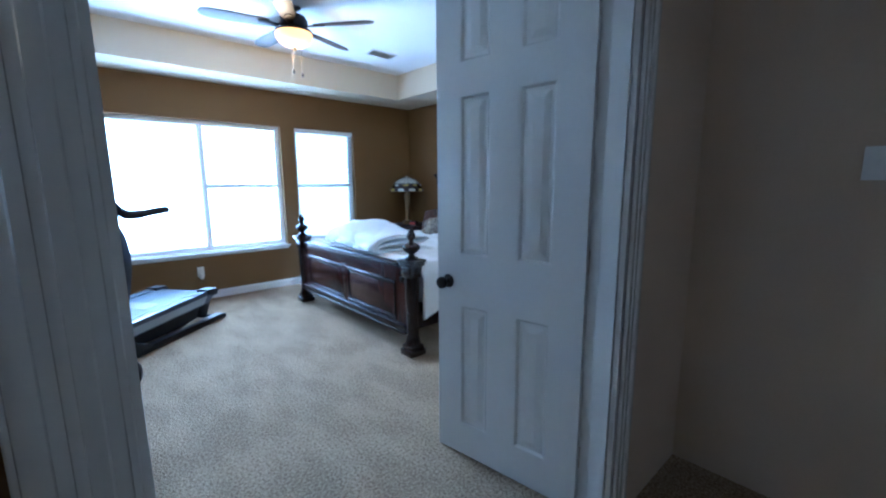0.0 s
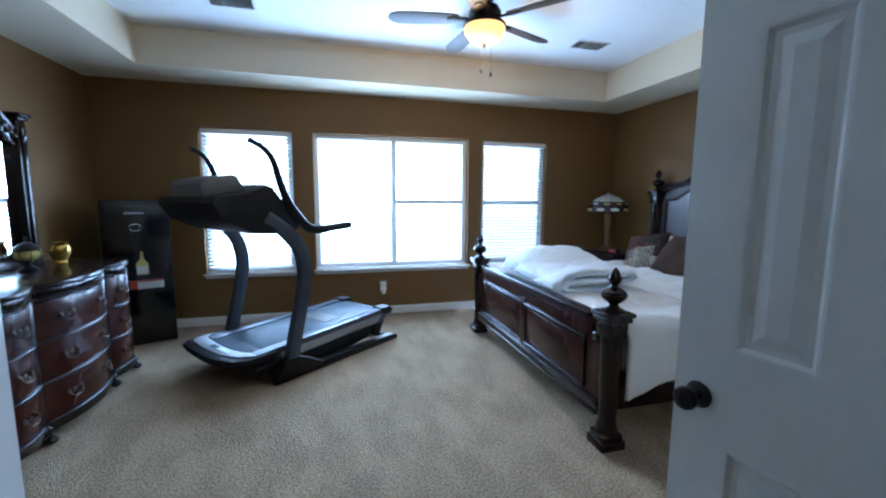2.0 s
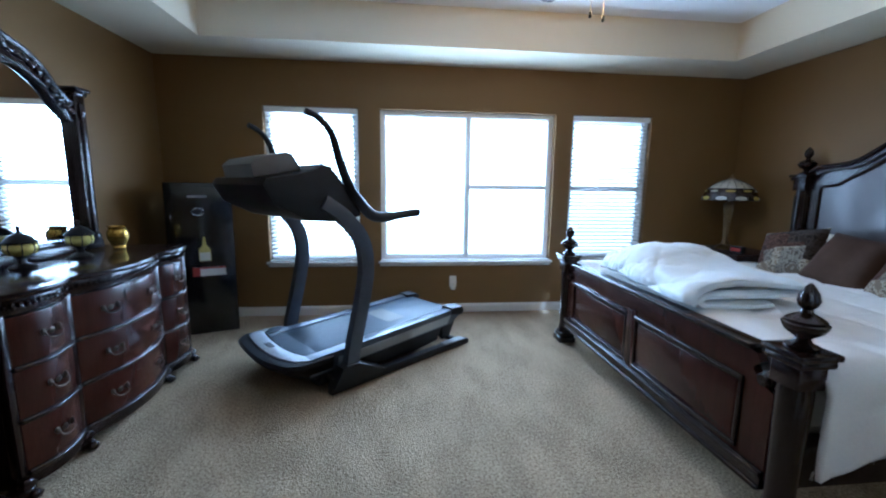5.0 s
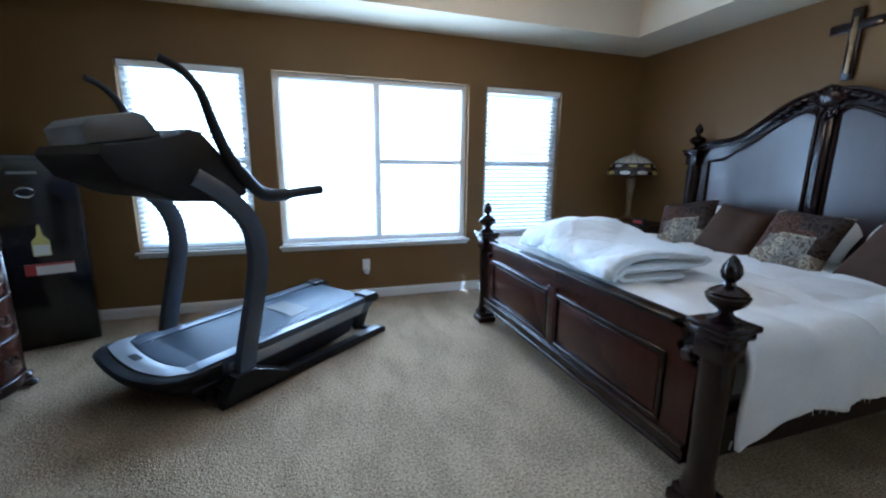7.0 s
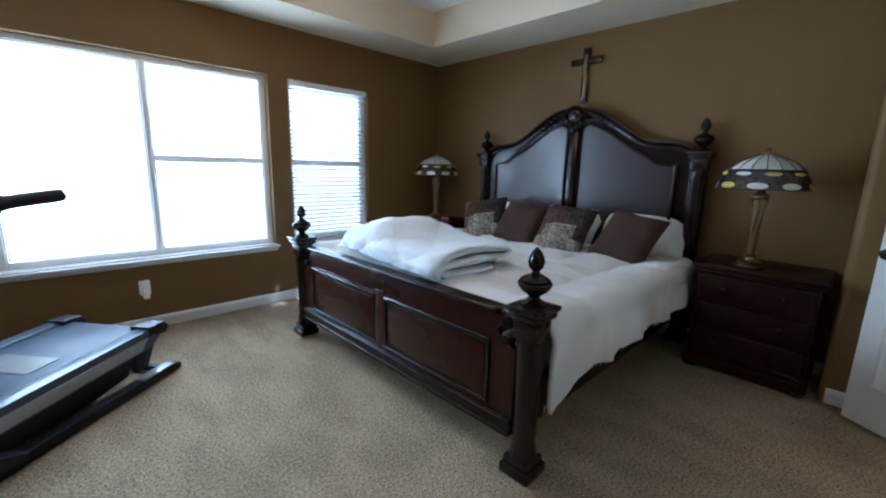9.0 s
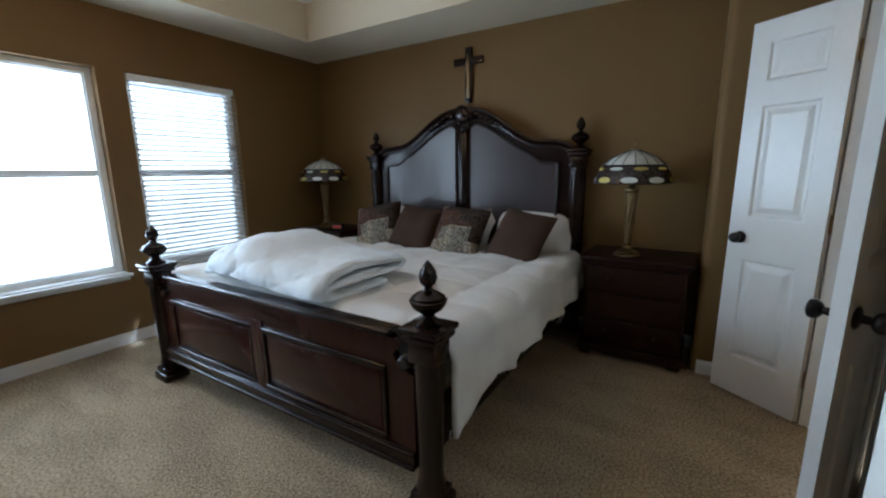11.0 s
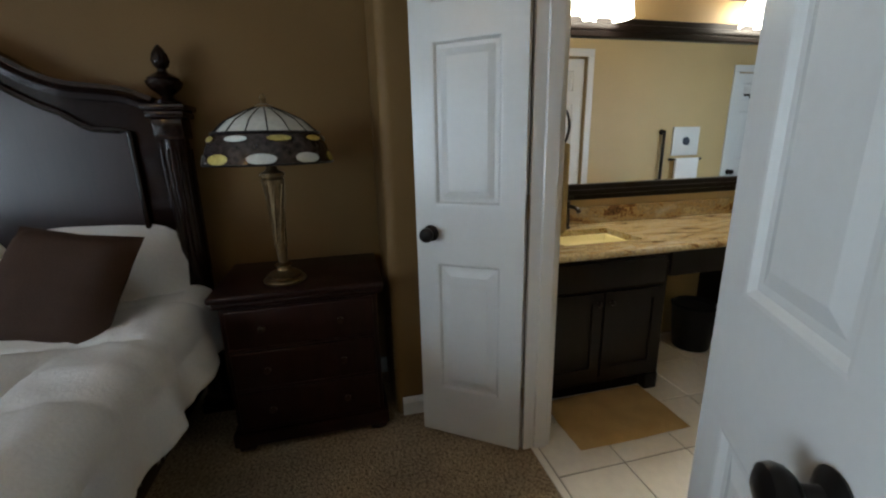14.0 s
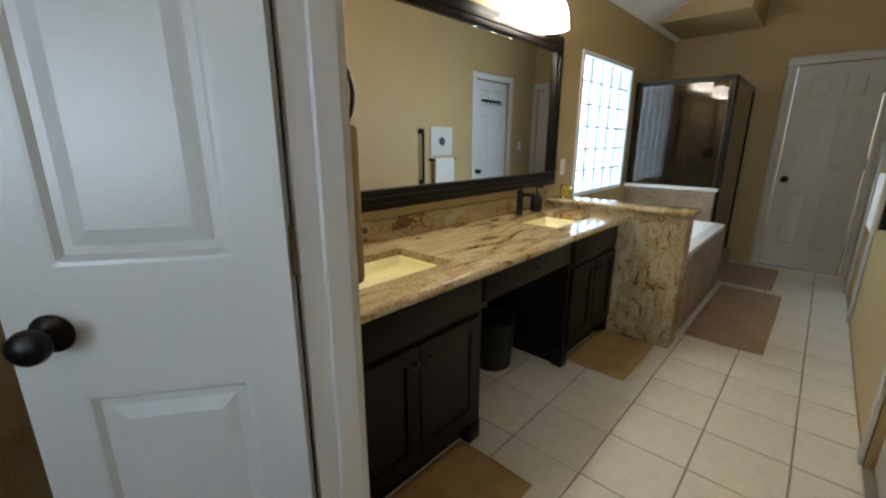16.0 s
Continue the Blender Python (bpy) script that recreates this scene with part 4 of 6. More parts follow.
nightstand(1.985, 2.67, "nightstands")
nightstand(4.99, 5.64, "nightstands")


def art_lamp(x, y, z, turn):
    """A table lamp with a turned bronze base and a leaded glass dome."""
    t = thing("table_lamp", pose(x, y, z, 0, 0, turn) @ Matrix.Diagonal((1.02, 1.02, 1.055, 1)), "antique bronze table lamp with a leaded art glass dome shade", "lamp", "table lamps")
    part("base", lathe([(0.082, 0), (0.086, 0.008), (0.080, 0.016), (0.066, 0.020), (0.068, 0.030), (0.050, 0.040), (0.030, 0.048), (0.026, 0.060), (0.034, 0.068), (0.022, 0.078)], 28), M_BRASS, t)
    col = lathe([(0.016, 0.075), (0.018, 0.10), (0.020, 0.12), (0.021, 0.20), (0.030, 0.32), (0.040, 0.39), (0.042, 0.405), (0.036, 0.415), (0.046, 0.422), (0.046, 0.430), (0.024, 0.440), (0.014, 0.47), (0.022, 0.48), (0.012, 0.49), (0.008, 0.52)], 20)
    flutes = []
    for i in range(8):
        a = 2 * math.pi * i / 8
        flutes.append(sweep([((0.021 + 0.02 * k ** 1.6) * math.cos(a + 0.9 * k), (0.021 + 0.02 * k ** 1.6) * math.sin(a + 0.9 * k), 0.14 + 0.25 * k) for k in (0, 0.25, 0.5, 0.75, 1)], ring(0.004, 5)))
    column = part("column", col, M_BRASS, t)
    for q in flutes:
        part("flute", q, M_BRASS, column)
    sh = part("shade", lathe([(0.075, 0.652), (0.14, 0.620), (0.190, 0.575), (0.188, 0.573), (0.138, 0.617), (0.074, 0.648)], 32), M_SHADEW, t, "white slip glass dome with lead ribs")
    part("crown", lathe([(0.030, 0.668), (0.078, 0.650), (0.076, 0.646), (0.028, 0.662)], 32), M_SHADEW, sh)
    part("band", lathe([(0.190, 0.575), (0.218, 0.530), (0.236, 0.470), (0.233, 0.469), (0.215, 0.529), (0.187, 0.573)], 32), M_SHADEB, sh, "dark brown mosaic glass band")
    part("rim", sweep([(0.236 * math.cos(2 * math.pi * i / 40), 0.236 * math.sin(2 * math.pi * i / 40), 0.469) for i in range(40)], ring(0.004, 6), closed=True), M_LEAD, sh)
    part("band_came", sweep([(0.192 * math.cos(2 * math.pi * i / 40), 0.192 * math.sin(2 * math.pi * i / 40), 0.576) for i in range(40)], ring(0.005, 6), closed=True), M_LEAD, sh)
    for i in range(16):
        a = 2 * math.pi * i / 16
        part("rib", sweep([(r * math.cos(a), r * math.sin(a), h) for r, h in ((0.032, 0.668), (0.077, 0.652), (0.14, 0.622), (0.191, 0.577))], ring(0.0024, 4)), M_LEAD, sh)
    for i in range(9):
        a = 2 * math.pi * (i + 0.3) / 9
        b = blob(0, 0, 0, 0.004, 0.050, 0.019, seg=12)
        bmesh.ops.transform(b, matrix=pose(0.230 * math.cos(a), 0.230 * math.sin(a), 0.489, 0, 0, math.degrees(a)) @ pose(0, 0, 0, 0, -18, 0), verts=b.verts)
        part("cabochon", b, M_SHADEW if i % 3 else M_SHADEY, sh)
        b = blob(0, 0, 0, 0.004, 0.042, 0.012, seg=12)
        bmesh.ops.transform(b, matrix=pose(0.205 * math.cos(a + 0.3), 0.205 * math.sin(a + 0.3), 0.556, 0, 0, math.degrees(a + 0.3)) @ pose(0, 0, 0, 0, -30, 0), verts=b.verts)
        part("cabochon", b, M_SHADEY if i % 3 else M_SHADEW, sh)
    part("finial", lathe([(0.034, 0.664), (0.030, 0.674), (0.010, 0.682), (0.007, 0.69), (0.012, 0.698), (0.009, 0.708), (0.002, 0.716)], 14), M_BRASS, t)


art_lamp(4.29, 2.39, 0.726, 10)
art_lamp(4.33, 5.37, 0.726, 40)
clock = thing("alarm_clock", pose(4.24, 5.10, 0.726, 0, 0, -75), "small dark alarm clock on the nightstand", "clock")
part("case", bx(-0.06, 0.06, -0.03, 0.03, 0.001, 0.065, 0.010, 2), M_BLACK, clock)
part("display", bx(-0.045, 0.045, -0.033, -0.029, 0.018, 0.050, 0.001), M_RED, clock, "dim red display")

# ---- treadmill ----
# local x runs to the back of the belt, y across, from the middle of the front edge
tm = thing("treadmill", pose(0.165, 4.235, 0, 0, 0, 39.2), "black and grey folding treadmill with curved uprights", "treadmill")


def curve(points, n=6):
    """A smooth line through points."""
    out = []
    p = [Vector(points[0])] + [Vector(q) for q in points] + [Vector(points[-1])]
    for i in range(1, len(p) - 2):
        for k in range(n):
            t = k / n
            out.append(0.5 * (2 * p[i] + (p[i + 1] - p[i - 1]) * t + (2 * p[i - 1] - 5 * p[i] + 4 * p[i + 1] - p[i + 2]) * t * t + (3 * p[i] - p[i - 1] - 3 * p[i + 1] + p[i + 2]) * t ** 3))
    return out + [p[-2]]


def zdeck(x):
    return 0.215 + 0.045 * x


# deck: belt, side rails with silver edge, rear caps
hw = 0.345
part("belt", prism([(0.14, zdeck(0.14) - 0.05), (1.44, zdeck(1.44) - 0.05), (1.44, zdeck(1.44) + 0.008), (0.14, zdeck(0.14) + 0.012)], -0.255, 0.255, "y", bev=0.003), M_BELT, tm, "smooth dark running belt")
part("belt_logo", prism([(0.86, zdeck(0.86) + 0.0125), (1.02, zdeck(1.02) + 0.0125), (1.02, zdeck(1.02) + 0.0140), (0.86, zdeck(0.86) + 0.0140)], -0.16, 0.16, "y"), M_HOUSING, tm, "faint pale stripe printed on the belt")
for s in (-1, 1):
    o = [(0.10, zdeck(0.1) - 0.10), (0.10, zdeck(0.1) + 0.02), (1.46, zdeck(1.46) + 0.02), (1.50, zdeck(1.5) - 0.01), (1.47, zdeck(1.47) - 0.05), (1.38, zdeck(1.38) - 0.10)]
    r = part("side_rail", prism(o, s * 0.255, s * hw, "y", bev=0.010), M_GREYP, tm)
    part("side_trim", prism([(0.30, zdeck(0.3) - 0.085), (0.30, zdeck(0.3) - 0.022), (1.37, zdeck(1.37) - 0.022), (1.32, zdeck(1.32) - 0.085)], s * (hw - 0.002), s * (hw + 0.006), "y", bev=0.002), M_SILVER, r, "pale silver side stripe")
    part("rear_cap", prism([(1.38, zdeck(1.38) - 0.02), (1.38, zdeck(1.38) + 0.034), (1.50, zdeck(1.5) + 0.026), (1.53, zdeck(1.53) - 0.01), (1.50, zdeck(1.5) - 0.05)], s * 0.225, s * (hw + 0.008), "y", bev=0.010), M_BLACK, r)
    part("rear_leg", prism([(1.30, 0.20), (1.44, 0.25), (1.46, 0.20), (1.39, 0.06), (1.31, 0.05)], s * 0.27, s * 0.31, "y", bev=0.005), M_BLACK, tm)
# motor hood: a prow that is undercut below its lip, with a pale band across its top


def hood_line(front, side, back=0.26, n=14):
    """The hood's outline seen from above: a shallow bow in front, square behind."""
    pts = []
    for i in range(n + 1):
        v = -1 + 2 * i / n
        pts.append((front + (0.045 + 0.05 * (v < 0)) * abs(v) ** 2.2 + 0.05 * max(0.0, abs(v) - 0.88) / 0.12, (0.44 if v > 0 else 0.36) * v * side))
    return pts + [(back, 0.44 * side), (back, -0.36 * side)]


hood = bmesh.new()
loops = [[hood.verts.new((x, y, z)) for x, y in hood_line(f, sd)] for z, f, sd in ((0.232, -0.075, 0.985), (0.226, -0.100, 1.0), (0.205, -0.112, 1.0), (0.180, -0.095, 0.985), (0.120, -0.015, 0.94), (0.075, 0.065, 0.88), (0.050, 0.110, 0.84))]
for p, q in zip(loops, loops[1:]):
    for a in range(len(p)):
        hood.faces.new((p[a], q[a], q[(a + 1) % len(p)], p[(a + 1) % len(p)]))
hood.faces.new(loops[0])
hood.faces.new(loops[-1][::-1])
bmesh.ops.recalc_face_normals(hood, faces=hood.faces)
part("motor_hood", hood, M_BLACK, tm, "black undercut motor hood")
o = [(x + 0.035, y * 0.95) for x, y in hood_line(-0.075, 1.0)[:-2]]
part("hood_top", prism(o + [(x + 0.105, y) for x, y in reversed(o)], 0.231, 0.240, "z", bev=0.003), M_SILVER, tm, "pale silver band across the hood")
part("hood_cover", prism([(x + 0.150, y * 0.93) for x, y in hood_line(-0.075, 1.0)[:-2]] + [(0.27, 0.39), (0.27, -0.33)], 0.231, 0.236, "z", bev=0.002), M_BELT, tm)
part("badge", bx(0.005, 0.045, 0.03, 0.13, 0.239, 0.243, 0.002), M_BLACK, tm)
# added black filler: gives the gap under the deck its deep shade
part("under_fill", prism([(0.16, 0.045), (0.20, zdeck(0.2) - 0.06), (1.30, zdeck(1.3) - 0.06), (1.22, 0.075), (1.0, 0.05)], -0.335, 0.335, "y", bev=0.006), M_BLACK, tm, "black filler for the shaded gap under the deck")
# base frame on the floor
for s in (-1, 1):
    far = 0.07 if s > 0 else 0.0
    o = [(0.20, 0.004), (0.20, 0.05), (0.40, 0.065), (1.44, 0.055), (1.50, 0.04), (1.50, 0.004)]
    part("base_rail", prism(o, s * 0.375 + far, s * 0.435 + far, "y", bev=0.006), M_BLACK, tm)
    part("rail_cap", prism([(1.22, 0.055), (1.22, 0.064), (1.44, 0.062), (1.46, 0.050)], s * 0.373 + far, s * 0.437 + far, "y", bev=0.003), M_SILVER, tm)
    part("upright_boot", prism([(0.20, 0.05), (0.27, 0.17), (0.38, 0.18), (0.60, 0.075), (0.60, 0.05)], s * 0.365 + far, s * 0.465 + far, "y", bev=0.012), M_BLACK, tm)
    pts = curve([(0.34, s * 0.41 + far, 0.10), (0.38, s * 0.41 + far, 0.30), (0.455, s * 0.41 + far, 0.60), (0.485, s * 0.41 + far, 0.80), (0.45, s * 0.41 + far, 0.98), (0.34, s * 0.40 + far, 1.12), (0.20, s * 0.385 + far, 1.22)])
    part("upright", sweep(pts, [(-0.030, -0.045), (0.030, -0.045), (0.036, -0.02), (0.036, 0.02), (0.030, 0.045), (-0.030, 0.045), (-0.036, 0.02), (-0.036, -0.02)], up=(1, 0, 0)), M_GREYP, tm, "curved grey upright")
    hr = curve([(0.95, s * 0.40 + far, 1.135), (0.80, s * 0.40 + far, 1.125), (0.66, s * 0.40 + far, 1.115), (0.55, s * 0.40 + far, 1.13), (0.46, s * 0.40 + far, 1.21), (0.37, s * 0.405 + far, 1.33), (0.31, s * 0.41 + far, 1.47), (0.26, s * 0.41 + far, 1.62), (0.19, s * 0.40 + far, 1.70), (0.11, s * 0.385 + far, 1.735)])
    sc = [1.6 if i < 10 else (1.9 if i < 24 else max(1.0, 1.9 - 0.045 * (i - 24))) for i in range(len(hr))]
    part("handrail", sweep(hr, ring(0.019, 10), up=(0, 1, 0), scales=sc), M_BLACK, tm, "black foam-gripped handrail")
part("cross_tube", bx(0.22, 0.28, -0.40, 0.47, 0.055, 0.105, 0.008, 2), M_BLACK, tm)
part("rear_cross_tube", bx(1.40, 1.44, -0.40, 0.47, 0.012, 0.045, 0.008, 2), M_BLACK, tm)
# console: deep body, tray and slanted display
o = [(0.42, 1.115), (0.28, 1.10), (0.10, 1.115), (-0.09, 1.21), (-0.155, 1.32), (-0.13, 1.36), (0.04, 1.385), (0.15, 1.415), (0.205, 1.445), (0.255, 1.435), (0.32, 1.36), (0.46, 1.17), (0.46, 1.13)]
c = part("console", prism(o, -0.405, 0.455, "y", bev=0.022), M_BLACK, tm, "deep black control console")
o = [(-0.14, 1.36), (-0.155, 1.435), (-0.115, 1.475), (0.055, 1.512), (0.090, 1.498), (0.145, 1.41)]
part("display_housing", prism(o, -0.26, 0.22, "y", bev=0.016), M_HOUSING, c, "warm grey display housing")
part("display", prism([(0.100, 1.493), (0.140, 1.423), (0.144, 1.425), (0.104, 1.495)], -0.21, 0.17, "y"), M_SAFE, c)

# ---- safe ----
sf = thing("gun_safe", pose(-0.905, 5.13, 0, 0, 0, 21), "glossy black enamelled steel safe in the corner", "safe")
part("body", bx(0, 0.50, 0.012, 0.36, 0.004, 1.33, 0.010, 2), M_SAFE, sf)
dr = part("door", bx(0.022, 0.478, -0.006, 0.014, 0.04, 1.30, 0.006, 2), M_SAFE, sf)
part("handle_ring", sweep([(0.24 + 0.046 * math.cos(a), -0.022, 1.085 + 0.030 * math.sin(a)) for a in (2 * math.pi * i / 24 for i in range(24))], ring(0.0065, 8), closed=True, up=(0, 1, 0)), M_CHROME, dr, "oval chrome badge ring")
part("dial", lathe([(0.030, 0), (0.028, 0.012), (0.012, 0.018)], 20, m=pose(0.24, -0.006, 1.085, 90)), M_BLACK, dr)
part("lettering", bx(0.17, 0.31, -0.009, -0.005, 1.205, 1.222), M_SILVER, dr, "pale unreadable lettering")
bt = part("bottle_label", prism([(0.225, 0.66), (0.315, 0.66), (0.315, 0.76), (0.285, 0.80), (0.278, 0.87), (0.262, 0.87), (0.255, 0.80), (0.225, 0.76)], -0.010, -0.006, "y"), M_YELLOW, dr, "yellow bottle-shaped sticker")
part("white_patch", bx(0.230, 0.310, -0.012, -0.0095, 0.665, 0.735), M_PAPER, bt)
wl = part("warning_label", bx(0.17, 0.42, -0.010, -0.006, 0.53, 0.605), M_PAPER, dr, "white label with a red edge")
part("red_strip", bx(0.17, 0.225, -0.012, -0.0095, 0.53, 0.605, bm=bx(0.17, 0.42, -0.012, -0.0095, 0.592, 0.605)), M_RED, wl)

# ---- dresser and mirror ----


def bail(parent, m):
    """A brass bail pull with two rosettes."""
    b = None
    for s in (-1, 1):
        b = blob(0.006, s * 0.040, 0, 0.007, 0.013, 0.016, b, 8, 0.2)
    sweep(curve([(0.010, -0.040, 0), (0.024, -0.034, -0.022), (0.026, 0, -0.032), (0.024, 0.034, -0.022), (0.010, 0.040, 0)], 4), ring(0.0035, 6), b)
    blob(0.006, 0, -0.004, 0.004, 0.018, 0.014, b, 8, 0.2)
    p = part("handle", b, M_PULL, parent, "dark antique brass bail pull")
    p.matrix_basis = m


def bayed(name, m, bays, depth, label, category, group=""):
    """A chest whose front bows out bay by bay; local y runs along it, x to the front. bays: (y0, y1, bulge)."""
    t = thing(name, m, label, category, group)

    def front(y, lift=0.0):
        for a, b, g in bays:
            if a <= y <= b:
                u = (y - a) / (b - a) * 2 - 1
                return depth + g * (1 - u * u) + lift
        return depth + lift

    y0, y1 = bays[0][0], bays[-1][1]
    def outline(lift, ends):
        pts = []
        for a, b, g in bays:
            pts += [(front(a + (b - a) * k / 12, lift), a + (b - a) * k / 12) for k in range(13)]
        return [(0, y0 - ends)] + [(depth + lift - 0.02, y0 - ends)] + pts + [(depth + lift - 0.02, y1 + ends), (0, y1 + ends)]

    part("body", prism(outline(-0.02, 0.012), 0.10, 0.80, "z"), M_WOODK, t)
    part("top", prism(outline(0.030, 0.035), 0.857, 0.885, "z", bev=0.007), M_WOODK, t, "polished near-black top")
    part("frieze", prism(outline(0.010, 0.020), 0.795, 0.858, "z", bev=0.004), M_WOODK, t)
    part("plinth", prism(outline(0.012, 0.02), 0.055, 0.105, "z", bev=0.010), M_WOODK, t)
    cv = None
    n = int((y1 - y0) / 0.024)
    for i in range(n):
        y = y0 + (y1 - y0) * (i + 0.5) / n
        cv = blob(front(y, 0.012), y, 0.828, 0.010, 0.011, 0.016 if i % 2 else 0.011, cv, 7, 0.3)
    part("carved_band", cv, M_WOODK, t, "carved leaf band", kind="stuff")
    for a, b, g in bays:
        n = 14
        for k in range(3):
            z0, z1 = 0.115 + 0.228 * k, 0.115 + 0.228 * k + 0.212
            ys = [a + 0.016 + (b - a - 0.032) * i / n for i in range(n + 1)]
            o = [(front(y, 0.004), y) for y in ys] + [(front(y, -0.03), y) for y in reversed(ys)]
            dr = part("drawer", prism(o, z0, z1, "z", bev=0.004), M_WOOD, t)
            part("bead", sweep([(front(y, 0.008), y, z0 - 0.002) for y in ys], ring(0.0125, 10)), M_WOODK, dr)
            for q in ((0.25, 0.75) if b - a > 0.45 else (0.5,)):
                y = a + (b - a) * q
                sl = (front(y + 0.01) - front(y - 0.01)) / 0.02 if a < y - 0.01 and y + 0.01 < b else 0
                bail(dr, pose(front(y, 0.004), y, (z0 + z1) / 2 + 0.012, 0, 0, -math.degrees(math.atan(sl))))
    for y in [bays[0][0]] + [b[1] for b in bays]:
        part("pilaster", bx(depth - 0.03, depth + 0.012, y - 0.016, y + 0.016, 0.10, 0.80, 0.007, 2), M_WOODK, t)
        f = blob(depth - 0.01, y, 0.035, 0.05, 0.045, 0.034, seg=12, rough=0.15)
        blob(depth + 0.035, y, 0.022, 0.028, 0.034, 0.021, f, 10, 0.2)
        blob(depth + 0.01, y, 0.072, 0.032, 0.040, 0.026, f, 10, 0.3)
        part("scroll_foot", f, M_WOODK, t)
    for y in (y0 + 0.03, y1 - 0.03):
        part("back_foot", bx(0.02, 0.09, y - 0.03, y + 0.03, 0.001, 0.058, 0.005), M_WOODK, t)
    return t


bayed("dresser", pose(-1.10, 0, 0), ((3.27, 3.60, 0.045), (3.60, 4.31, 0.085), (4.31, 4.64, 0.045)), 0.555, "dark cherry nine-drawer dresser with bowed fronts", "dresser")
bayed("chest", pose(-1.10, 0, 0), ((2.58, 3.16, 0.060),), 0.53, "dark cherry bow-front chest standing beside the dresser", "chest")

# the dresser's mirror
MX, MY0, MY1, MYC = -1.05, 3.26, 4.515, 3.887
mr = thing("dresser_mirror", pose(0, 0, 0), "arched mirror in a carved near-black frame on the dresser", "mirror")


def crown(d):
    keys = ((0.0, 2.13), (0.08, 2.115), (0.16, 2.08), (0.26, 2.05), (0.36, 1.99), (0.46, 1.88), (0.54, 1.82), (0.63, 1.81))
    for (a, za), (b, zb) in zip(keys, keys[1:]):
        if d <= b:
            return za + (zb - za) * (d - a) / (b - a)
    return keys[-1][1]


ys = [MY0 + 0.02 + (MY1 - MY0 - 0.04) * i / 48 for i in range(49)]
lo = [(y, crown(abs(y - MYC)) - 0.125 - 0.04 * max(0, 1 - abs(y - MYC) / 0.2)) for y in ys]
part("glass", prism([(y, z + 0.02) for y, z in lo] + [(MY1 - 0.05, 0.96), (MY0 + 0.05, 0.96)], MX, MX + 0.006, "x"), M_MIRROR, mr, "silvered mirror glass reflecting the windows", smooth=False)
part("back_board", prism([(y, z + 0.04) for y, z in lo] + [(MY1 - 0.02, 0.92), (MY0 + 0.02, 0.92)], MX - 0.025, MX - 0.003, "x"), M_WOODK, mr)
up = [(y, crown(abs(y - MYC))) for y in ys]
part("crest_board", prism(up + lo[::-1], MX - 0.02, MX + 0.035, "x"), M_WOODK, mr)
part("crest_moulding", sweep([(MX + 0.03, y, z - 0.012) for y, z in up], ring(0.020, 8)), M_WOODK, mr)
part("inner_moulding", sweep([(MX + 0.03, y, z + 0.008) for y, z in lo], ring(0.012, 8)), M_WOODK, mr)
b = blob(MX + 0.045, MYC, 2.02, 0.035, 0.085, 0.085, seg=14, rough=0.3)
for i in range(11):
    a = math.pi * i / 10
    blob(MX + 0.055, MYC + 0.115 * math.cos(a), 2.02 + 0.075 * math.sin(a), 0.024, 0.028, 0.022, b, 8, 0.3)
for s in (-1, 1):
    for i in range(11):
        dd = 0.13 + 0.042 * i
        blob(MX + 0.042, MYC + s * dd, crown(dd) - 0.062, 0.014, 0.027, 0.020, b, 8, 0.4)
    for i in range(3):
        blob(MX + 0.05, MYC + s * (0.03 + 0.028 * i), 1.925 + 0.012 * i, 0.016, 0.016, 0.030, b, 8, 0.2)
part("carved_crest", b, M_WOODK, mr, "carved shell and leaf crest", kind="stuff")
for y in (MY0 + 0.03, MY1 - 0.03):
    p = part("post", bx(MX - 0.02, MX + 0.055, y - 0.045, y + 0.045, 0.93, 1.86, 0.008, 2, bm=bx(MX, MX + 0.070, y - 0.020, y + 0.020, 1.0, 1.70, 0.010, 2)), M_WOODK, mr)
    part("cap", bx(MX - 0.03, MX + 0.085, y - 0.065, y + 0.065, 1.885, 1.91, 0.008, 2, bm=bx(MX - 0.025, MX + 0.07, y - 0.055, y + 0.055, 1.86, 1.886, 0.008, 2)), M_WOODK, p)
    part("scroll", blob(MX + 0.05, y, 1.76, 0.030, 0.030, 0.06, seg=10, rough=0.3), M_WOODK, p)
    part("scroll", blob(MX + 0.05, y, 0.965, 0.035, 0.05, 0.045, seg=10, rough=0.3), M_WOODK, p)
part("base_rail", bx(MX - 0.02, MX + 0.075, MY0 - 0.02, MY1 + 0.02, 0.888, 0.945, 0.010, 3, bm=bx(MX - 0.02, MX + 0.05, MY0 + 0.06, MY1 - 0.06, 0.93, 0.975, 0.010, 2)), M_WOODK, mr)

urn = thing("urn", pose(-0.86, 4.49, 0.886), "small gold glazed ceramic urn on the dresser", "urn")
part("bowl", lathe([(0.035, 0.001), (0.040, 0.006), (0.034, 0.018), (0.050, 0.045), (0.062, 0.080), (0.060, 0.110), (0.046, 0.130), (0.050, 0.142), (0.060, 0.148), (0.052, 0.150), (0.040, 0.138)], 28), M_GOLD, urn)
for s in (-1, 1):
    part("handle", sweep(curve([(0, s * 0.045, 0.135), (0, s * 0.068, 0.128), (0, s * 0.070, 0.105), (0, s * 0.060, 0.092)], 4), ring(0.005, 6), up=(1, 0, 0)), M_GOLD, urn)


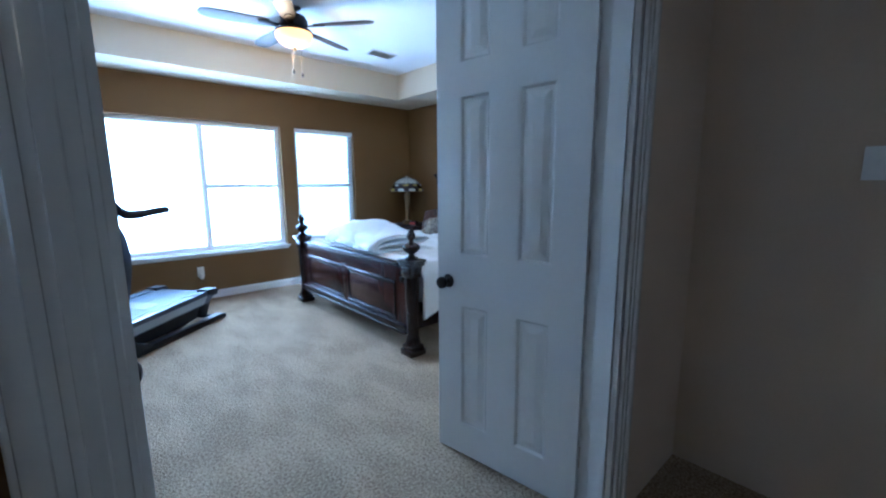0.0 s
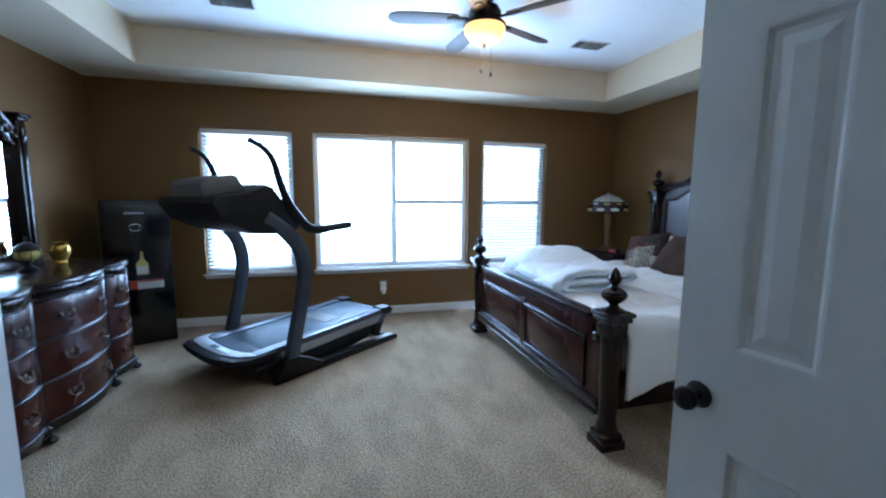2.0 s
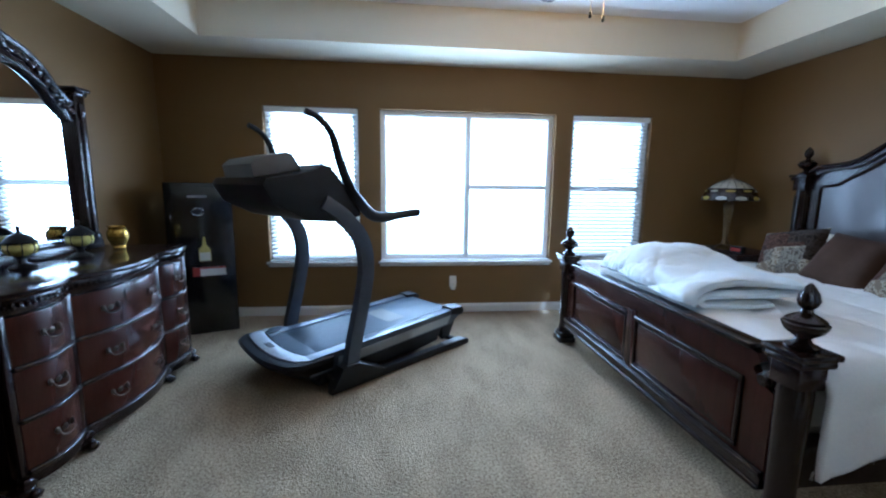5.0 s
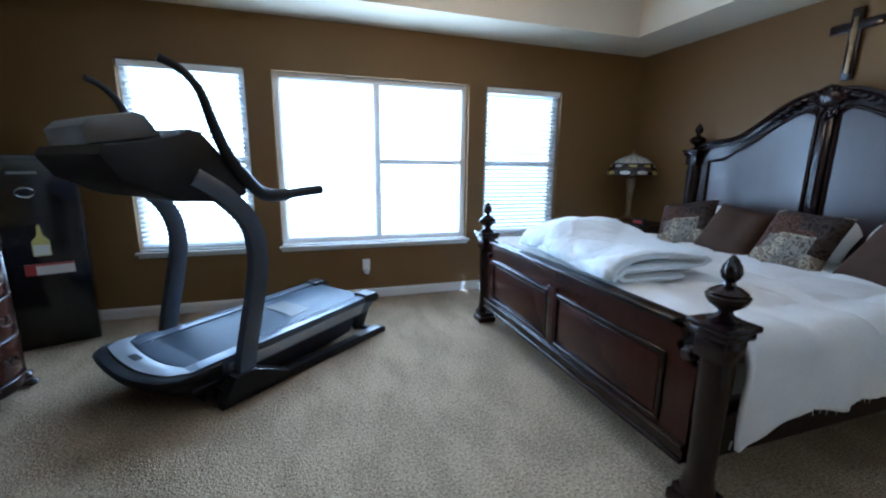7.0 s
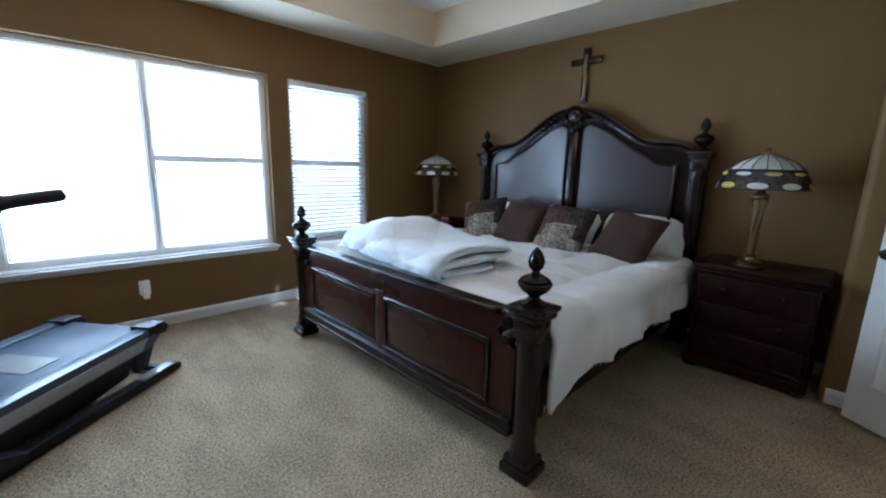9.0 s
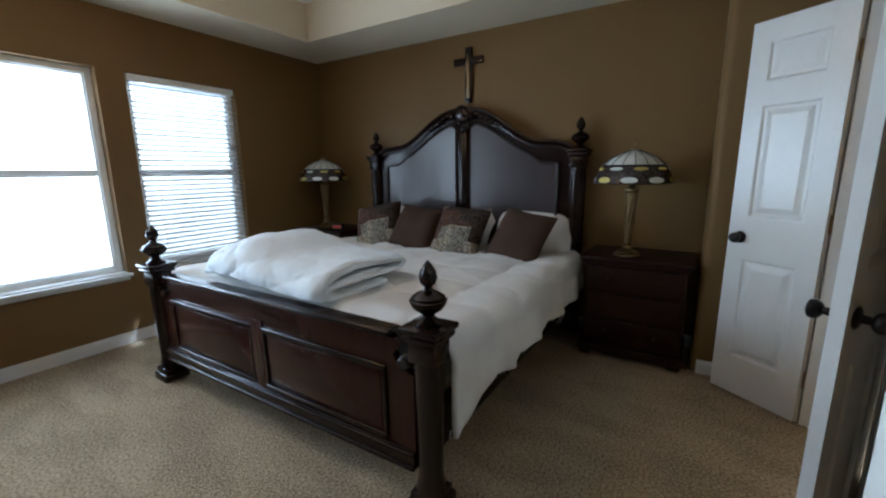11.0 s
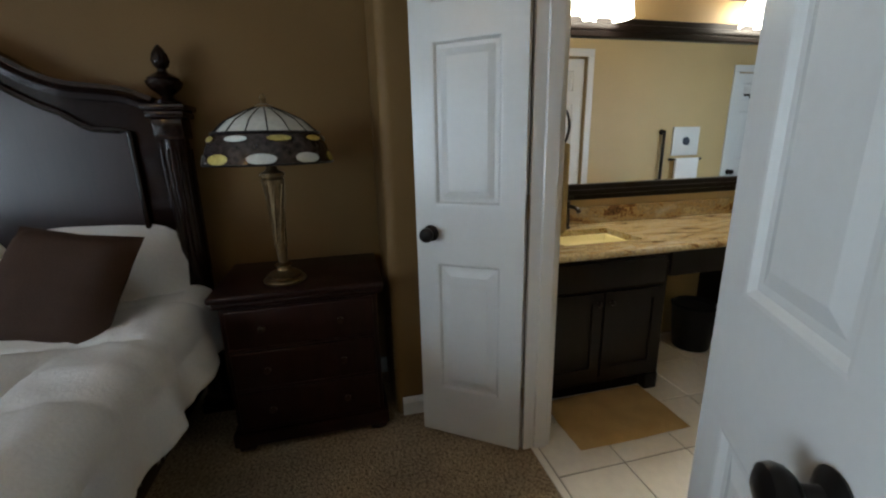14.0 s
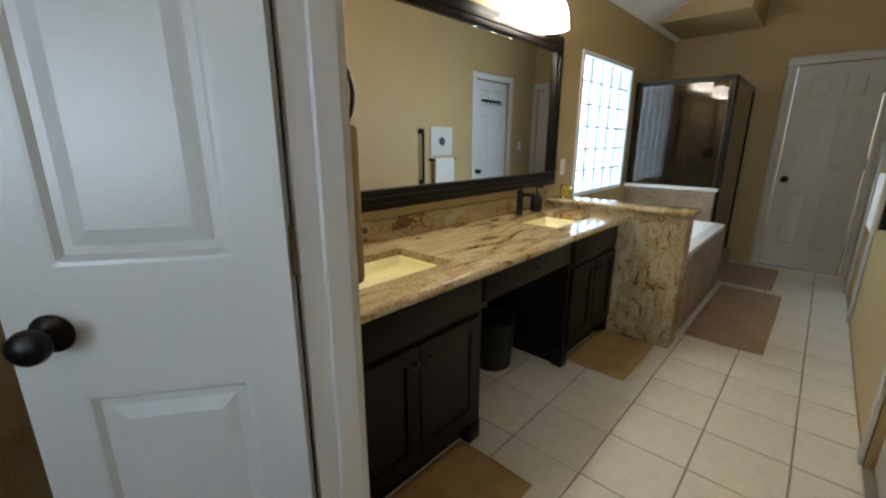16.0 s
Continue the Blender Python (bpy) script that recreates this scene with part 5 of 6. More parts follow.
def lantern(x, y, s):
    """A footed candle lantern: dark pierced lid, amber glass bowl."""
    t = thing("candle_lantern", pose(x, y, 0.886), "bronze candle lantern with an amber glass bowl", "lantern", "candle lanterns")
    part("foot", lathe([(r * s, h * s) for r, h in ((0.052, 0.001), (0.055, 0.010), (0.040, 0.022), (0.018, 0.032), (0.016, 0.050), (0.026, 0.062), (0.034, 0.070))], 20), M_BRONZE, t)
    part("glass_bowl", lathe([(r * s, h * s) for r, h in ((0.030, 0.068), (0.058, 0.085), (0.066, 0.105), (0.064, 0.125), (0.056, 0.135))], 24), M_SHADEY, t, "amber and green glass bowl")
    for i in range(8):
        a = 2 * math.pi * i / 8
        part("strap", sweep([(r * s * math.cos(a), r * s * math.sin(a), h * s) for r, h in ((0.032, 0.068), (0.060, 0.085), (0.068, 0.105), (0.066, 0.125), (0.058, 0.135))], ring(0.003, 5)), M_BRONZE, t)
    part("lid", lathe([(r * s, h * s) for r, h in ((0.066, 0.133), (0.070, 0.138), (0.056, 0.152), (0.040, 0.170), (0.022, 0.180), (0.008, 0.186), (0.006, 0.200), (0.010, 0.207), (0.003, 0.222))], 24), M_BRONZE, t)


lantern(-0.83, 4.12, 1.0)
lantern(-0.86, 3.78, 1.0)

# ---- ceiling fan ----
fan = thing("ceiling_fan", pose(2.12, 3.955, 0.025), "bronze five-blade ceiling fan with a lit amber bowl", "ceiling fan")
part("canopy", lathe([(0.070, 2.774), (0.068, 2.768), (0.045, 2.755), (0.020, 2.745)], 24), M_BRONZE, fan)
part("downrod", lathe([(0.014, 2.772), (0.014, 2.68)], 12), M_BRONZE, fan)
part("motor", lathe([(0.05, 2.715), (0.10, 2.705), (0.118, 2.675), (0.120, 2.63), (0.108, 2.605), (0.115, 2.595), (0.10, 2.585)], 32), M_BRONZE, fan)
part("light_bowl", lathe([(0.142, 2.578), (0.150, 2.565), (0.146, 2.535), (0.120, 2.500), (0.080, 2.476), (0.030, 2.464), (0.004, 2.462)], 32), M_AMBER, fan, "glowing amber glass bowl")
part("bowl_rim", lathe([(0.11, 2.592), (0.150, 2.590), (0.155, 2.578), (0.148, 2.572)], 32), M_BRONZE, fan)
part("bowl_finial", lathe([(0.018, 2.466), (0.020, 2.460), (0.012, 2.452), (0.015, 2.444), (0.005, 2.432), (0.001, 2.426)], 14), M_BRONZE, fan)
for i in range(5):
    a = 23 + 72 * i
    o = [(0.19, -0.045), (0.24, -0.058), (0.50, -0.070), (0.62, -0.066), (0.68, -0.045), (0.70, 0.0), (0.68, 0.045), (0.62, 0.066), (0.50, 0.070), (0.24, 0.058), (0.19, 0.045)]
    bl = part("blade", prism(o, -0.004, 0.004, "z", bev=0.002), M_FANW, fan, "dark walnut fan blade")
    bl.matrix_basis = pose(0, 0, 2.628, 0, 0, a) @ pose(0, 0, 0, 11, 0, 0)
    ir = prism([(0.09, -0.018), (0.15, -0.030), (0.22, -0.042), (0.27, -0.020), (0.28, 0), (0.27, 0.020), (0.22, 0.042), (0.15, 0.030), (0.09, 0.018)], -0.012, -0.004, "z", bev=0.002)
    part("blade_iron", ir, M_BRONZE, bl)
for x, y, z in ((0.03, -0.06, 2.25), (-0.04, -0.05, 2.27)):
    part("pull_chain", sweep([(x, y, 2.585), (x, y, z)], ring(0.0015, 5), up=(0, 1, 0)), M_BRASS, fan)
    part("pull", lathe([(0.003, 0), (0.008, -0.006), (0.009, -0.03), (0.003, -0.036)], 10, m=pose(x, y, z)), M_BRONZE, fan)
lamp = bpy.data.lights.new("fan_lamp", "POINT")
lamp.energy, lamp.color, lamp.shadow_soft_size = 14, (1.0, 0.62, 0.28), 0.10
new("fan_lamp", lamp).location = (2.11, 3.96, 2.40)


def ceiling_vent(x, y, turn):
    t = thing("ceiling_vent", pose(x, y, TOP, 0, 0, turn), "white louvred air vent in the ceiling", "vent", "ceiling vents")
    f = bx(-0.17, 0.17, -0.10, -0.08, -0.008, -0.001, 0.002)
    for q in ((-0.17, 0.17, 0.08, 0.10), (-0.17, -0.15, -0.08, 0.08), (0.15, 0.17, -0.08, 0.08), (-0.06, -0.045, -0.08, 0.08)):
        bx(*q, -0.008, -0.001, 0.002, bm=f)
    part("frame", f, M_VINYL, t)
    # flat black sheet for the shade behind the slats; the ceiling is solid here
    part("duct_shade", bx(-0.15, 0.15, -0.08, 0.08, -0.003, -0.001), M_BLACK, t, smooth=False)
    s = part("slat", bx(-0.15, 0.15, -0.0090, 0.0090, -0.001, 0.0005), M_VINYL, t)
    s.matrix_basis = pose(0, -0.068, -0.006, 35)
    for i in range(1, 8):
        share(s, t, 0, -0.068 + 0.0195 * i, -0.006, 35)


ceiling_vent(3.38, 4.53, 0)
ceiling_vent(0.33, 4.53, 0)


def wall_plate(name, m, label, category, switch):
    t = thing(name, m, label, category)
    part("plate", bx(-0.036, 0.036, 0, 0.006, -0.058, 0.058, 0.003, 2), M_VINYL, t)
    if switch:
        part("toggle", bx(-0.005, 0.005, 0.004, 0.018, -0.010, 0.012, 0.002), M_VINYL, t)
    else:
        for z in (-0.024, 0.024):
            part("socket", lathe([(0.016, 0.004), (0.016, 0.0085), (0.002, 0.009)], 16, m=pose(0, 0, z, -90)), M_VINYL, t)
    return t


wall_plate("outlet", pose(1.575, WW - 0.0005, 0.335, 0, 0, 180), "white wall outlet with a small plug-in freshener", "outlet", False)
fr = thing("air_freshener", pose(1.575, WW - 0.010, 0.30, 0, 0, 180), "white plug-in air freshener in the outlet", "air freshener")
part("shell", bx(-0.022, 0.022, 0, 0.045, -0.045, 0.02, 0.010, 3), M_VINYL, fr)
part("refill", blob(0, 0.024, -0.058, 0.014, 0.014, 0.018), M_JAR, fr)
wall_plate("light_switch", pose(2.6695, 0.44, 1.40, 0, 0, 90), "white light switch on the hall wall", "light switch", True)

# ---- bathroom: tiles ----
TS = 0.30


def tile_mesh(w, d):
    return bx(0, w, 0, d, -0.010, 0.0, 0.0025)


tiles = [(3.39 + TS * i, 0.19 + TS * j) for i in range(-2, 5) for j in range(-13, 5)]
floor_bath = bpy.data.objects["floor_bath"]
base = None
for x, y in tiles:
    x0, x1, y0, y1 = max(x, RX), min(x + TS, VX), max(y, FY), min(y + TS, 1.40)
    if x1 - x0 < 0.02 or y1 - y0 < 0.02:
        continue
    if x1 - x0 > TS - 0.001 and y1 - y0 > TS - 0.001:
        if base is None:
            base = part("tile", tile_mesh(TS - 0.005, TS - 0.005), M_TILE, floor_bath)
            base.matrix_basis = pose(x0 + 0.0025, y0 + 0.0025, random.uniform(-0.0005, 0.0005))
        else:
            share(base, floor_bath, x0 + 0.0025, y0 + 0.0025, random.uniform(-0.0005, 0.0005))
    else:
        p = part("tile", tile_mesh(x1 - x0 - 0.006, y1 - y0 - 0.006), M_TILE, floor_bath)
        p.matrix_basis = pose(x0 + 0.003, y0 + 0.003, 0)
structure("threshold", bx(3.005, 3.88, 1.395, 1.425, -0.01, 0.006, 0.003), M_TILE, "pale strip between carpet and tile", "threshold")

# ---- vanity ----
CT, CF = 0.80, 4.03                      # counter top, front edge
VY0, VY1 = -0.80, 1.32


def cabinet(y0, y1, label):
    """A base cabinet with a false drawer front, two doors and a furniture foot."""
    c = thing("vanity_cabinet", pose(0, 0, 0), label, "cabinet", "vanity cabinets")
    part("body", bx(4.10, VX - 0.002, y0, y1, 0.09, CT - 0.10, 0.003), M_ESP, c)
    fr = bx(4.10, 4.13, y0, y1, CT - 0.099, CT - 0.0335)
    for y in (y0, y1 - 0.02):
        bx(4.131, VX - 0.002, y, y + 0.02, CT - 0.099, CT - 0.0335, bm=fr)
    part("top_frame", fr, M_ESP, c, smooth=False)
    part("base", bx(4.15, VX - 0.002, y0 + 0.02, y1 - 0.02, 0.001, 0.09), M_ESP, c)
    for y in (y0, y1 - 0.07):
        part("foot", prism([(4.095, 0.09), (4.095, 0.001), (4.16, 0.001), (4.19, 0.09)], y, y + 0.07, "y", bev=0.004), M_ESP, c)
    part("drawer_front", bx(4.082, 4.101, y0 + 0.03, y1 - 0.03, 0.60, 0.73, 0.005, 2), M_ESP, c)
    ym = (y0 + y1) / 2
    for a, b in ((y0 + 0.03, ym - 0.004), (ym + 0.004, y1 - 0.03)):
        d = part("cabinet_door", pierced(a, b, 0.13, 0.58, 4.082, 4.101, [(a + 0.055, b - 0.055, 0.185, 0.525)], "y"), M_ESP, c, smooth=False)
        part("door_panel", bx(4.090, 4.098, a + 0.05, b - 0.05, 0.18, 0.53), M_ESP, d, smooth=False)
        part("knob", lathe([(0.004, 0), (0.005, 0.014), (0.013, 0.018), (0.012, 0.026), (0.004, 0.029)], 12, m=pose(4.082, b - 0.03 if a < ym - 0.1 else a + 0.03, 0.53, 0, -90, 0)), M_BRONZE, d)
    return c


cabinet(0.595, VY1, "espresso stained vanity cabinet under the sink")
cabinet(VY0, -0.15, "espresso stained vanity cabinet under the far sink")
ct = thing("vanity_countertop", pose(0, 0, 0), "polished golden granite vanity countertop with two sinks", "countertop")
ap = part("apron_drawer", bx(4.088, 4.108, -0.148, 0.593, 0.62, CT - 0.036, 0.004, 2), M_ESP, ct, "espresso drawer front over the knee space")
part("drawer_box", bx(4.108, 4.55, -0.145, 0.590, 0.66, CT - 0.036), M_ESP, ap)
part("knob", lathe([(0.004, 0), (0.005, 0.014), (0.013, 0.018), (0.012, 0.026), (0.004, 0.029)], 12, m=pose(4.088, 0.22, 0.69, 0, -90, 0)), M_BRONZE, ap)
SINKS = ((0.70, 1.13), (-0.55, -0.13))
top_pieces = [(CF, 4.17, VY0, VY1), (4.47, VX - 0.002, VY0, VY1)]
edges = [VY0, SINKS[1][0], SINKS[1][1], SINKS[0][0], SINKS[0][1], VY1]
top_pieces += [(4.17, 4.47, edges[0], edges[1]), (4.17, 4.47, edges[2], edges[3]), (4.17, 4.47, edges[4], edges[5])]
b = None
for q in top_pieces:
    b = bx(*q, CT - 0.033, CT, bm=b)
bmesh.ops.remove_doubles(b, verts=b.verts, dist=1e-5)
part("slab", b, M_GRANITE, ct, smooth=False)
part("bullnose", sweep([(CF, VY0, CT - 0.0165), (CF, VY1, CT - 0.0165)], ring(0.0175, 12)), M_GRANITE, ct)
part("backsplash", bx(VX - 0.022, VX - 0.002, VY0, VY1, CT + 0.0005, CT + 0.10, 0.003), M_GRANITE, ct)
for y0, y1 in SINKS:
    o = [(4.17, y0), (4.47, y0), (4.47, y1), (4.17, y1)]
    s = bmesh.new()
    loops = []
    for ins, z in ((-0.004, CT - 0.030), (0.004, CT - 0.032), (0.008, CT - 0.040), (0.014, CT - 0.066), (0.03, CT - 0.080), (0.06, CT - 0.086), (0.11, CT - 0.090)):
        loops.append([s.verts.new((x, y, z)) for x, y in ((4.17 + ins, y0 + ins), (4.47 - ins, y0 + ins), (4.47 - ins, y1 - ins), (4.17 + ins, y1 - ins))])
    for p, q in zip(loops, loops[1:]):
        for i in range(4):
            s.faces.new((p[i], p[(i + 1) % 4], q[(i + 1) % 4], q[i]))
    s.faces.new(loops[-1])
    sk = part("sink_basin", s, M_SINK, ct, "bisque undermount sink basin")
    sk.modifiers.new("round", "BEVEL").width = 0.006
    part("drain", lathe([(0.022, CT - 0.0895), (0.020, CT - 0.087), (0.002, CT - 0.086)], 16, m=pose(4.32, (y0 + y1) / 2, 0)), M_BRONZE, sk)


def faucet(y):
    f = thing("faucet", pose(4.535, y, CT), "oil-rubbed bronze single-hole faucet behind the sink", "faucet", "faucets")
    part("body", lathe([(0.028, 0.001), (0.028, 0.008), (0.020, 0.014), (0.019, 0.12), (0.021, 0.150), (0.012, 0.156)], 18), M_BRONZE, f)
    part("spout", sweep(curve([(0, 0, 0.118), (-0.05, 0, 0.128), (-0.11, 0, 0.122), (-0.125, 0, 0.105)], 5), ring(0.012, 8), up=(0, 1, 0)), M_BRONZE, f)
    part("lever", sweep(curve([(0, 0, 0.158), (-0.02, 0, 0.172), (-0.07, 0, 0.180)], 4), ring(0.007, 8), up=(0, 1, 0)), M_BRONZE, f)


faucet(0.915)
faucet(-0.34)
sp = thing("soap_dispenser", pose(4.53, -0.53, CT), "dark bronze soap dispenser bottle on the counter", "soap dispenser")
part("bottle", lathe([(0.034, 0.001), (0.038, 0.01), (0.038, 0.075), (0.030, 0.095), (0.014, 0.105), (0.014, 0.118)], 20), M_BRONZE, sp)
part("pump", sweep(curve([(0, 0, 0.115), (0, 0, 0.150), (-0.012, 0, 0.158), (-0.045, 0, 0.156)], 4), ring(0.006, 8), up=(0, 1, 0)), M_BRONZE, sp)

vm = thing("vanity_mirror", pose(0, 0, 0), "wide wall mirror in a dark espresso frame above the vanity", "mirror")
part("glass", bx(VX - 0.012, VX - 0.004, -0.80, 1.24, 1.01, 1.82), M_MIRROR, vm, smooth=False)
for i, q in enumerate(((-0.87, 1.31, 0.945, 1.035), (-0.87, 1.31, 1.80, 1.895), (-0.87, -0.785, 1.035, 1.80), (1.225, 1.31, 1.035, 1.80))):
    f = part("frame_rail", bx(VX - 0.035, VX - 0.003, *q, 0.008, 2), M_ESP, vm)
    a0, a1, z0, z1 = q
    part("inner_bead", bx(VX - 0.042, VX - 0.03, a0 + 0.03, a1 - 0.03, z0 + 0.03, z1 - 0.03, 0.006, 2), M_ESP, f)


def vanity_light(y):
    """A bar light with three frosted shades, lit."""
    t = thing("vanity_light", pose(VX, y, 1.985), "lit bronze bath bar light with frosted glass shades", "wall lamp", "vanity lights")
    part("back_plate", bx(-0.025, -0.002, -0.30, 0.30, 0.035, 0.095, 0.006, 2), M_BRONZE, t)
    part("bar", sweep([(-0.10, -0.29, 0.065), (-0.10, 0.29, 0.065)], ring(0.010, 8)), M_BRONZE, t)
    for k in (-1, 0, 1):
        part("arm", sweep(curve([(-0.02, k * 0.175, 0.065), (-0.08, k * 0.175, 0.085), (-0.11, k * 0.175, 0.06), (-0.11, k * 0.175, 0.03)], 4), ring(0.009, 8), up=(0, 1, 0)), M_BRONZE, t)
        part("shade", lathe([(0.034, 0.035), (0.070, 0.020), (0.086, -0.03), (0.094, -0.09), (0.098, -0.115), (0.090, -0.113), (0.080, -0.03), (0.030, 0.025)], 24, m=pose(-0.11, k * 0.175, 0)), M_SHADE, t, "glowing frosted glass shade")
    return t


vanity_light(-0.38)
vanity_light(0.90)

tc = thing("trash_can", pose(4.42, 0.06, 0), "small black plastic trash can under the counter", "trash can")
part("bin", lathe([(0.10, 0.001), (0.105, 0.01), (0.125, 0.26), (0.130, 0.275), (0.122, 0.275), (0.10, 0.02)], 24), M_BLACK, tc)
part("liner", lathe([(0.128, 0.262), (0.134, 0.280), (0.118, 0.292), (0.112, 0.255)], 24), M_BLACK, tc, "dark bag folded over the rim")


def mat(x0, x1, y0, y1, turn, m, label):
    b = bmesh.new()
    nx, ny = 20, 30
    g = []
    for i in range(nx + 1):
        row = []
        for j in range(ny + 1):
            u, v = -1 + 2 * i / nx, -1 + 2 * j / ny
            k = 1 - 0.02 * abs(u * v)
            z = 0.020 * (1 - max(abs(u), abs(v)) ** 14) + 0.003 * noise.noise(Vector((u * 5, v * 7, x0))) + 0.003
            row.append(b.verts.new((u * (x1 - x0) / 2 * k, v * (y1 - y0) / 2 * k, max(z, 0.002))))
        g.append(row)
    for p, q in zip(g, g[1:]):
        for j in range(ny):
            b.faces.new((p[j], q[j], q[j + 1], p[j + 1]))
    ob = part("bath_mat", b, m)
    ob.matrix_basis = pose((x0 + x1) / 2, (y0 + y1) / 2, 0.0, 0, 0, turn)
    tagged(ob, label, "rug", "bath mats")


mat(3.785, 4.14, 0.665, 1.235, 0, M_RUG, "tan tufted bath mat in front of the vanity sink")
mat(3.785, 4.14, -0.79, -0.25, 0, M_RUG, "tan tufted bath mat in front of the far sink")
mat(3.27, 3.70, -2.42, -1.08, 0, M_RUG2, "long rose-beige bath mat beside the tub")
mat(3.35, 3.80, -3.28, -2.50, 0, M_RUG2, "rose-beige bath mat before the shower")

# ---- tub, pony wall, shower ----
pw = thing("pony_wall", pose(0, 0, 0), "granite-clad half wall between vanity and tub", "half wall", kind="structure")
part("core", bx(3.715, VX - 0.001, -0.955, VY0 - 0.004, 0, 0.825, 0.002), M_GRANITE, pw, smooth=False)
part("cap", bx(3.685, VX - 0.001, -0.985, VY0 + 0.025, 0.827, 0.857, 0.010, 3), M_GRANITE, pw, "polished granite cap")
tub = thing("bathtub", pose(0, 0, 0), "white acrylic drop-in bathtub in a tiled deck", "bathtub")
apr = part("apron", bx(3.74, 3.80, -2.36, -0.957, 0.001, 0.52), M_STONE, tub, "tan stone tile apron", smooth=False)
for i in range(5):
    part("apron_tile", bx(3.732, 3.742, -2.355 + 0.281 * i, -2.080 + 0.281 * i, 0.27, 0.515, 0.002), M_STONE, apr)
    part("apron_tile", bx(3.732, 3.742, -2.355 + 0.281 * i, -2.080 + 0.281 * i, 0.008, 0.265, 0.002), M_STONE, apr)
s = bmesh.new()
loops = []
for ins, z in ((0.0, 0.522), (0.0, 0.560), (0.07, 0.565), (0.09, 0.545), (0.12, 0.40), (0.20, 0.18), (0.28, 0.15)):
    x0, x1, y0, y1 = 3.735 + ins, VX - 0.002 - ins, -2.36 + ins, -0.957 - ins
    loops.append([s.verts.new((x, y, z)) for x, y in ((x0, y0), (x1, y0), (x1, y1), (x0, y1))])
for p, q in zip(loops, loops[1:]):
    for i in range(4):
        s.faces.new((p[i], p[(i + 1) % 4], q[(i + 1) % 4], q[i]))
s.faces.new(loops[-1])
bmesh.ops.bevel(s, geom=[e for e in s.edges if abs(e.verts[0].co.z - e.verts[1].co.z) > 0.02], offset=0.05, segments=4, affect="EDGES")
part("basin", s, M_TUB, tub)
sh = thing("shower", pose(0, 0, 0), "corner shower with smoked glass and a dark metal frame", "shower")
part("knee_wall", bx(3.86, VX - 0.001, -2.43, -2.365, 0.001, 0.82), M_STONE, sh, "stone tiled knee wall", smooth=False)
part("ledge", bx(3.84, VX - 0.001, -2.45, -2.345, 0.82, 0.85, 0.006, 2), M_TUB, sh, "white ledge")
part("curb", bx(3.80, 3.90, FY + 0.001, -2.432, 0.001, 0.12, 0.006, 2), M_STONE, sh)
part("pane", bx(3.89, VX - 0.01, -2.402, -2.394, 0.855, 1.73), M_SHOWER, sh, "smoked glass panel", smooth=False)
part("door_pane", bx(3.846, 3.854, FY + 0.03, -2.46, 0.14, 1.73), M_SHOWER, sh, "smoked glass shower door", smooth=False)
for q in ((3.84, VX - 0.002, -2.412, -2.384, 1.725, 1.765), (3.84, 3.875, -2.412, -2.384, 0.85, 1.725), (VX - 0.025, VX - 0.002, -2.412, -2.384, 0.85, 1.725), (3.835, 3.865, FY + 0.002, -2.412, 1.725, 1.765), (3.835, 3.865, FY + 0.002, FY + 0.03, 0.12, 1.725), (3.835, 3.865, -2.47, -2.44, 0.12, 1.725)):
    part("frame_bar", bx(*q, 0.004), M_BRONZE, sh)
part("valve", lathe([(0.055, 0), (0.052, 0.010), (0.022, 0.016), (0.020, 0.04), (0.002, 0.044)], 20, m=pose(4.15, FY + 0.022, 1.12, -90)), M_BRONZE, sh)
b = None
for i in range(3):
    for j in range(6):
        b = bx(3.88 + 0.245 * i, 4.12 + 0.245 * i, FY + 0.002, FY + 0.018, 0.13 + 0.275 * j, 0.40 + 0.275 * j, 0.002, bm=b)
part("wall_tiles", b, M_STONE, sh, kind="stuff")

gw = thing("window_4", pose(0, 0, 0), "glass block bathroom window in a white frame, daylight behind", "window", kind="structure")
f = bx(VX - 0.012, VX + 0.10, -2.25, -2.215, 0.82, 1.88, 0.003)
for q in ((-1.245, -1.21, 0.82, 1.88), (-2.215, -1.245, 0.82, 0.85), (-2.215, -1.245, 1.85, 1.88)):
    bx(VX - 0.012, VX + 0.10, *q, 0.003, bm=f)
part("window_frame", f, M_VINYL, gw)
bw, bh = 0.97 / 5, 1.0 / 6
first = None
for i in range(5):
    for j in range(6):
        if first is None:
            blk = bx(0, 0.06, 0.004, bw - 0.004, 0.004, bh - 0.004, 0.010, 2)
            first = part("glass_block", blk, M_BLOCK, gw)
            first.matrix_basis = pose(VX + 0.01, -2.215, 0.85)
            first.visible_shadow = False
        else:
            share(first, gw, VX + 0.01, -2.215 + bw * i, 0.85 + bh * j).visible_shadow = False
b = None
for i in range(1, 5):
    b = bx(VX + 0.012, VX + 0.06, -2.215 + bw * i - 0.005, -2.215 + bw * i + 0.005, 0.85, 1.85, bm=b)
for j in range(1, 6):
    bx(VX + 0.0125, VX + 0.0595, -2.215, -1.245, 0.85 + bh * j - 0.005, 0.85 + bh * j + 0.005, bm=b)
part("mortar", b, M_VINYL, gw, smooth=False)

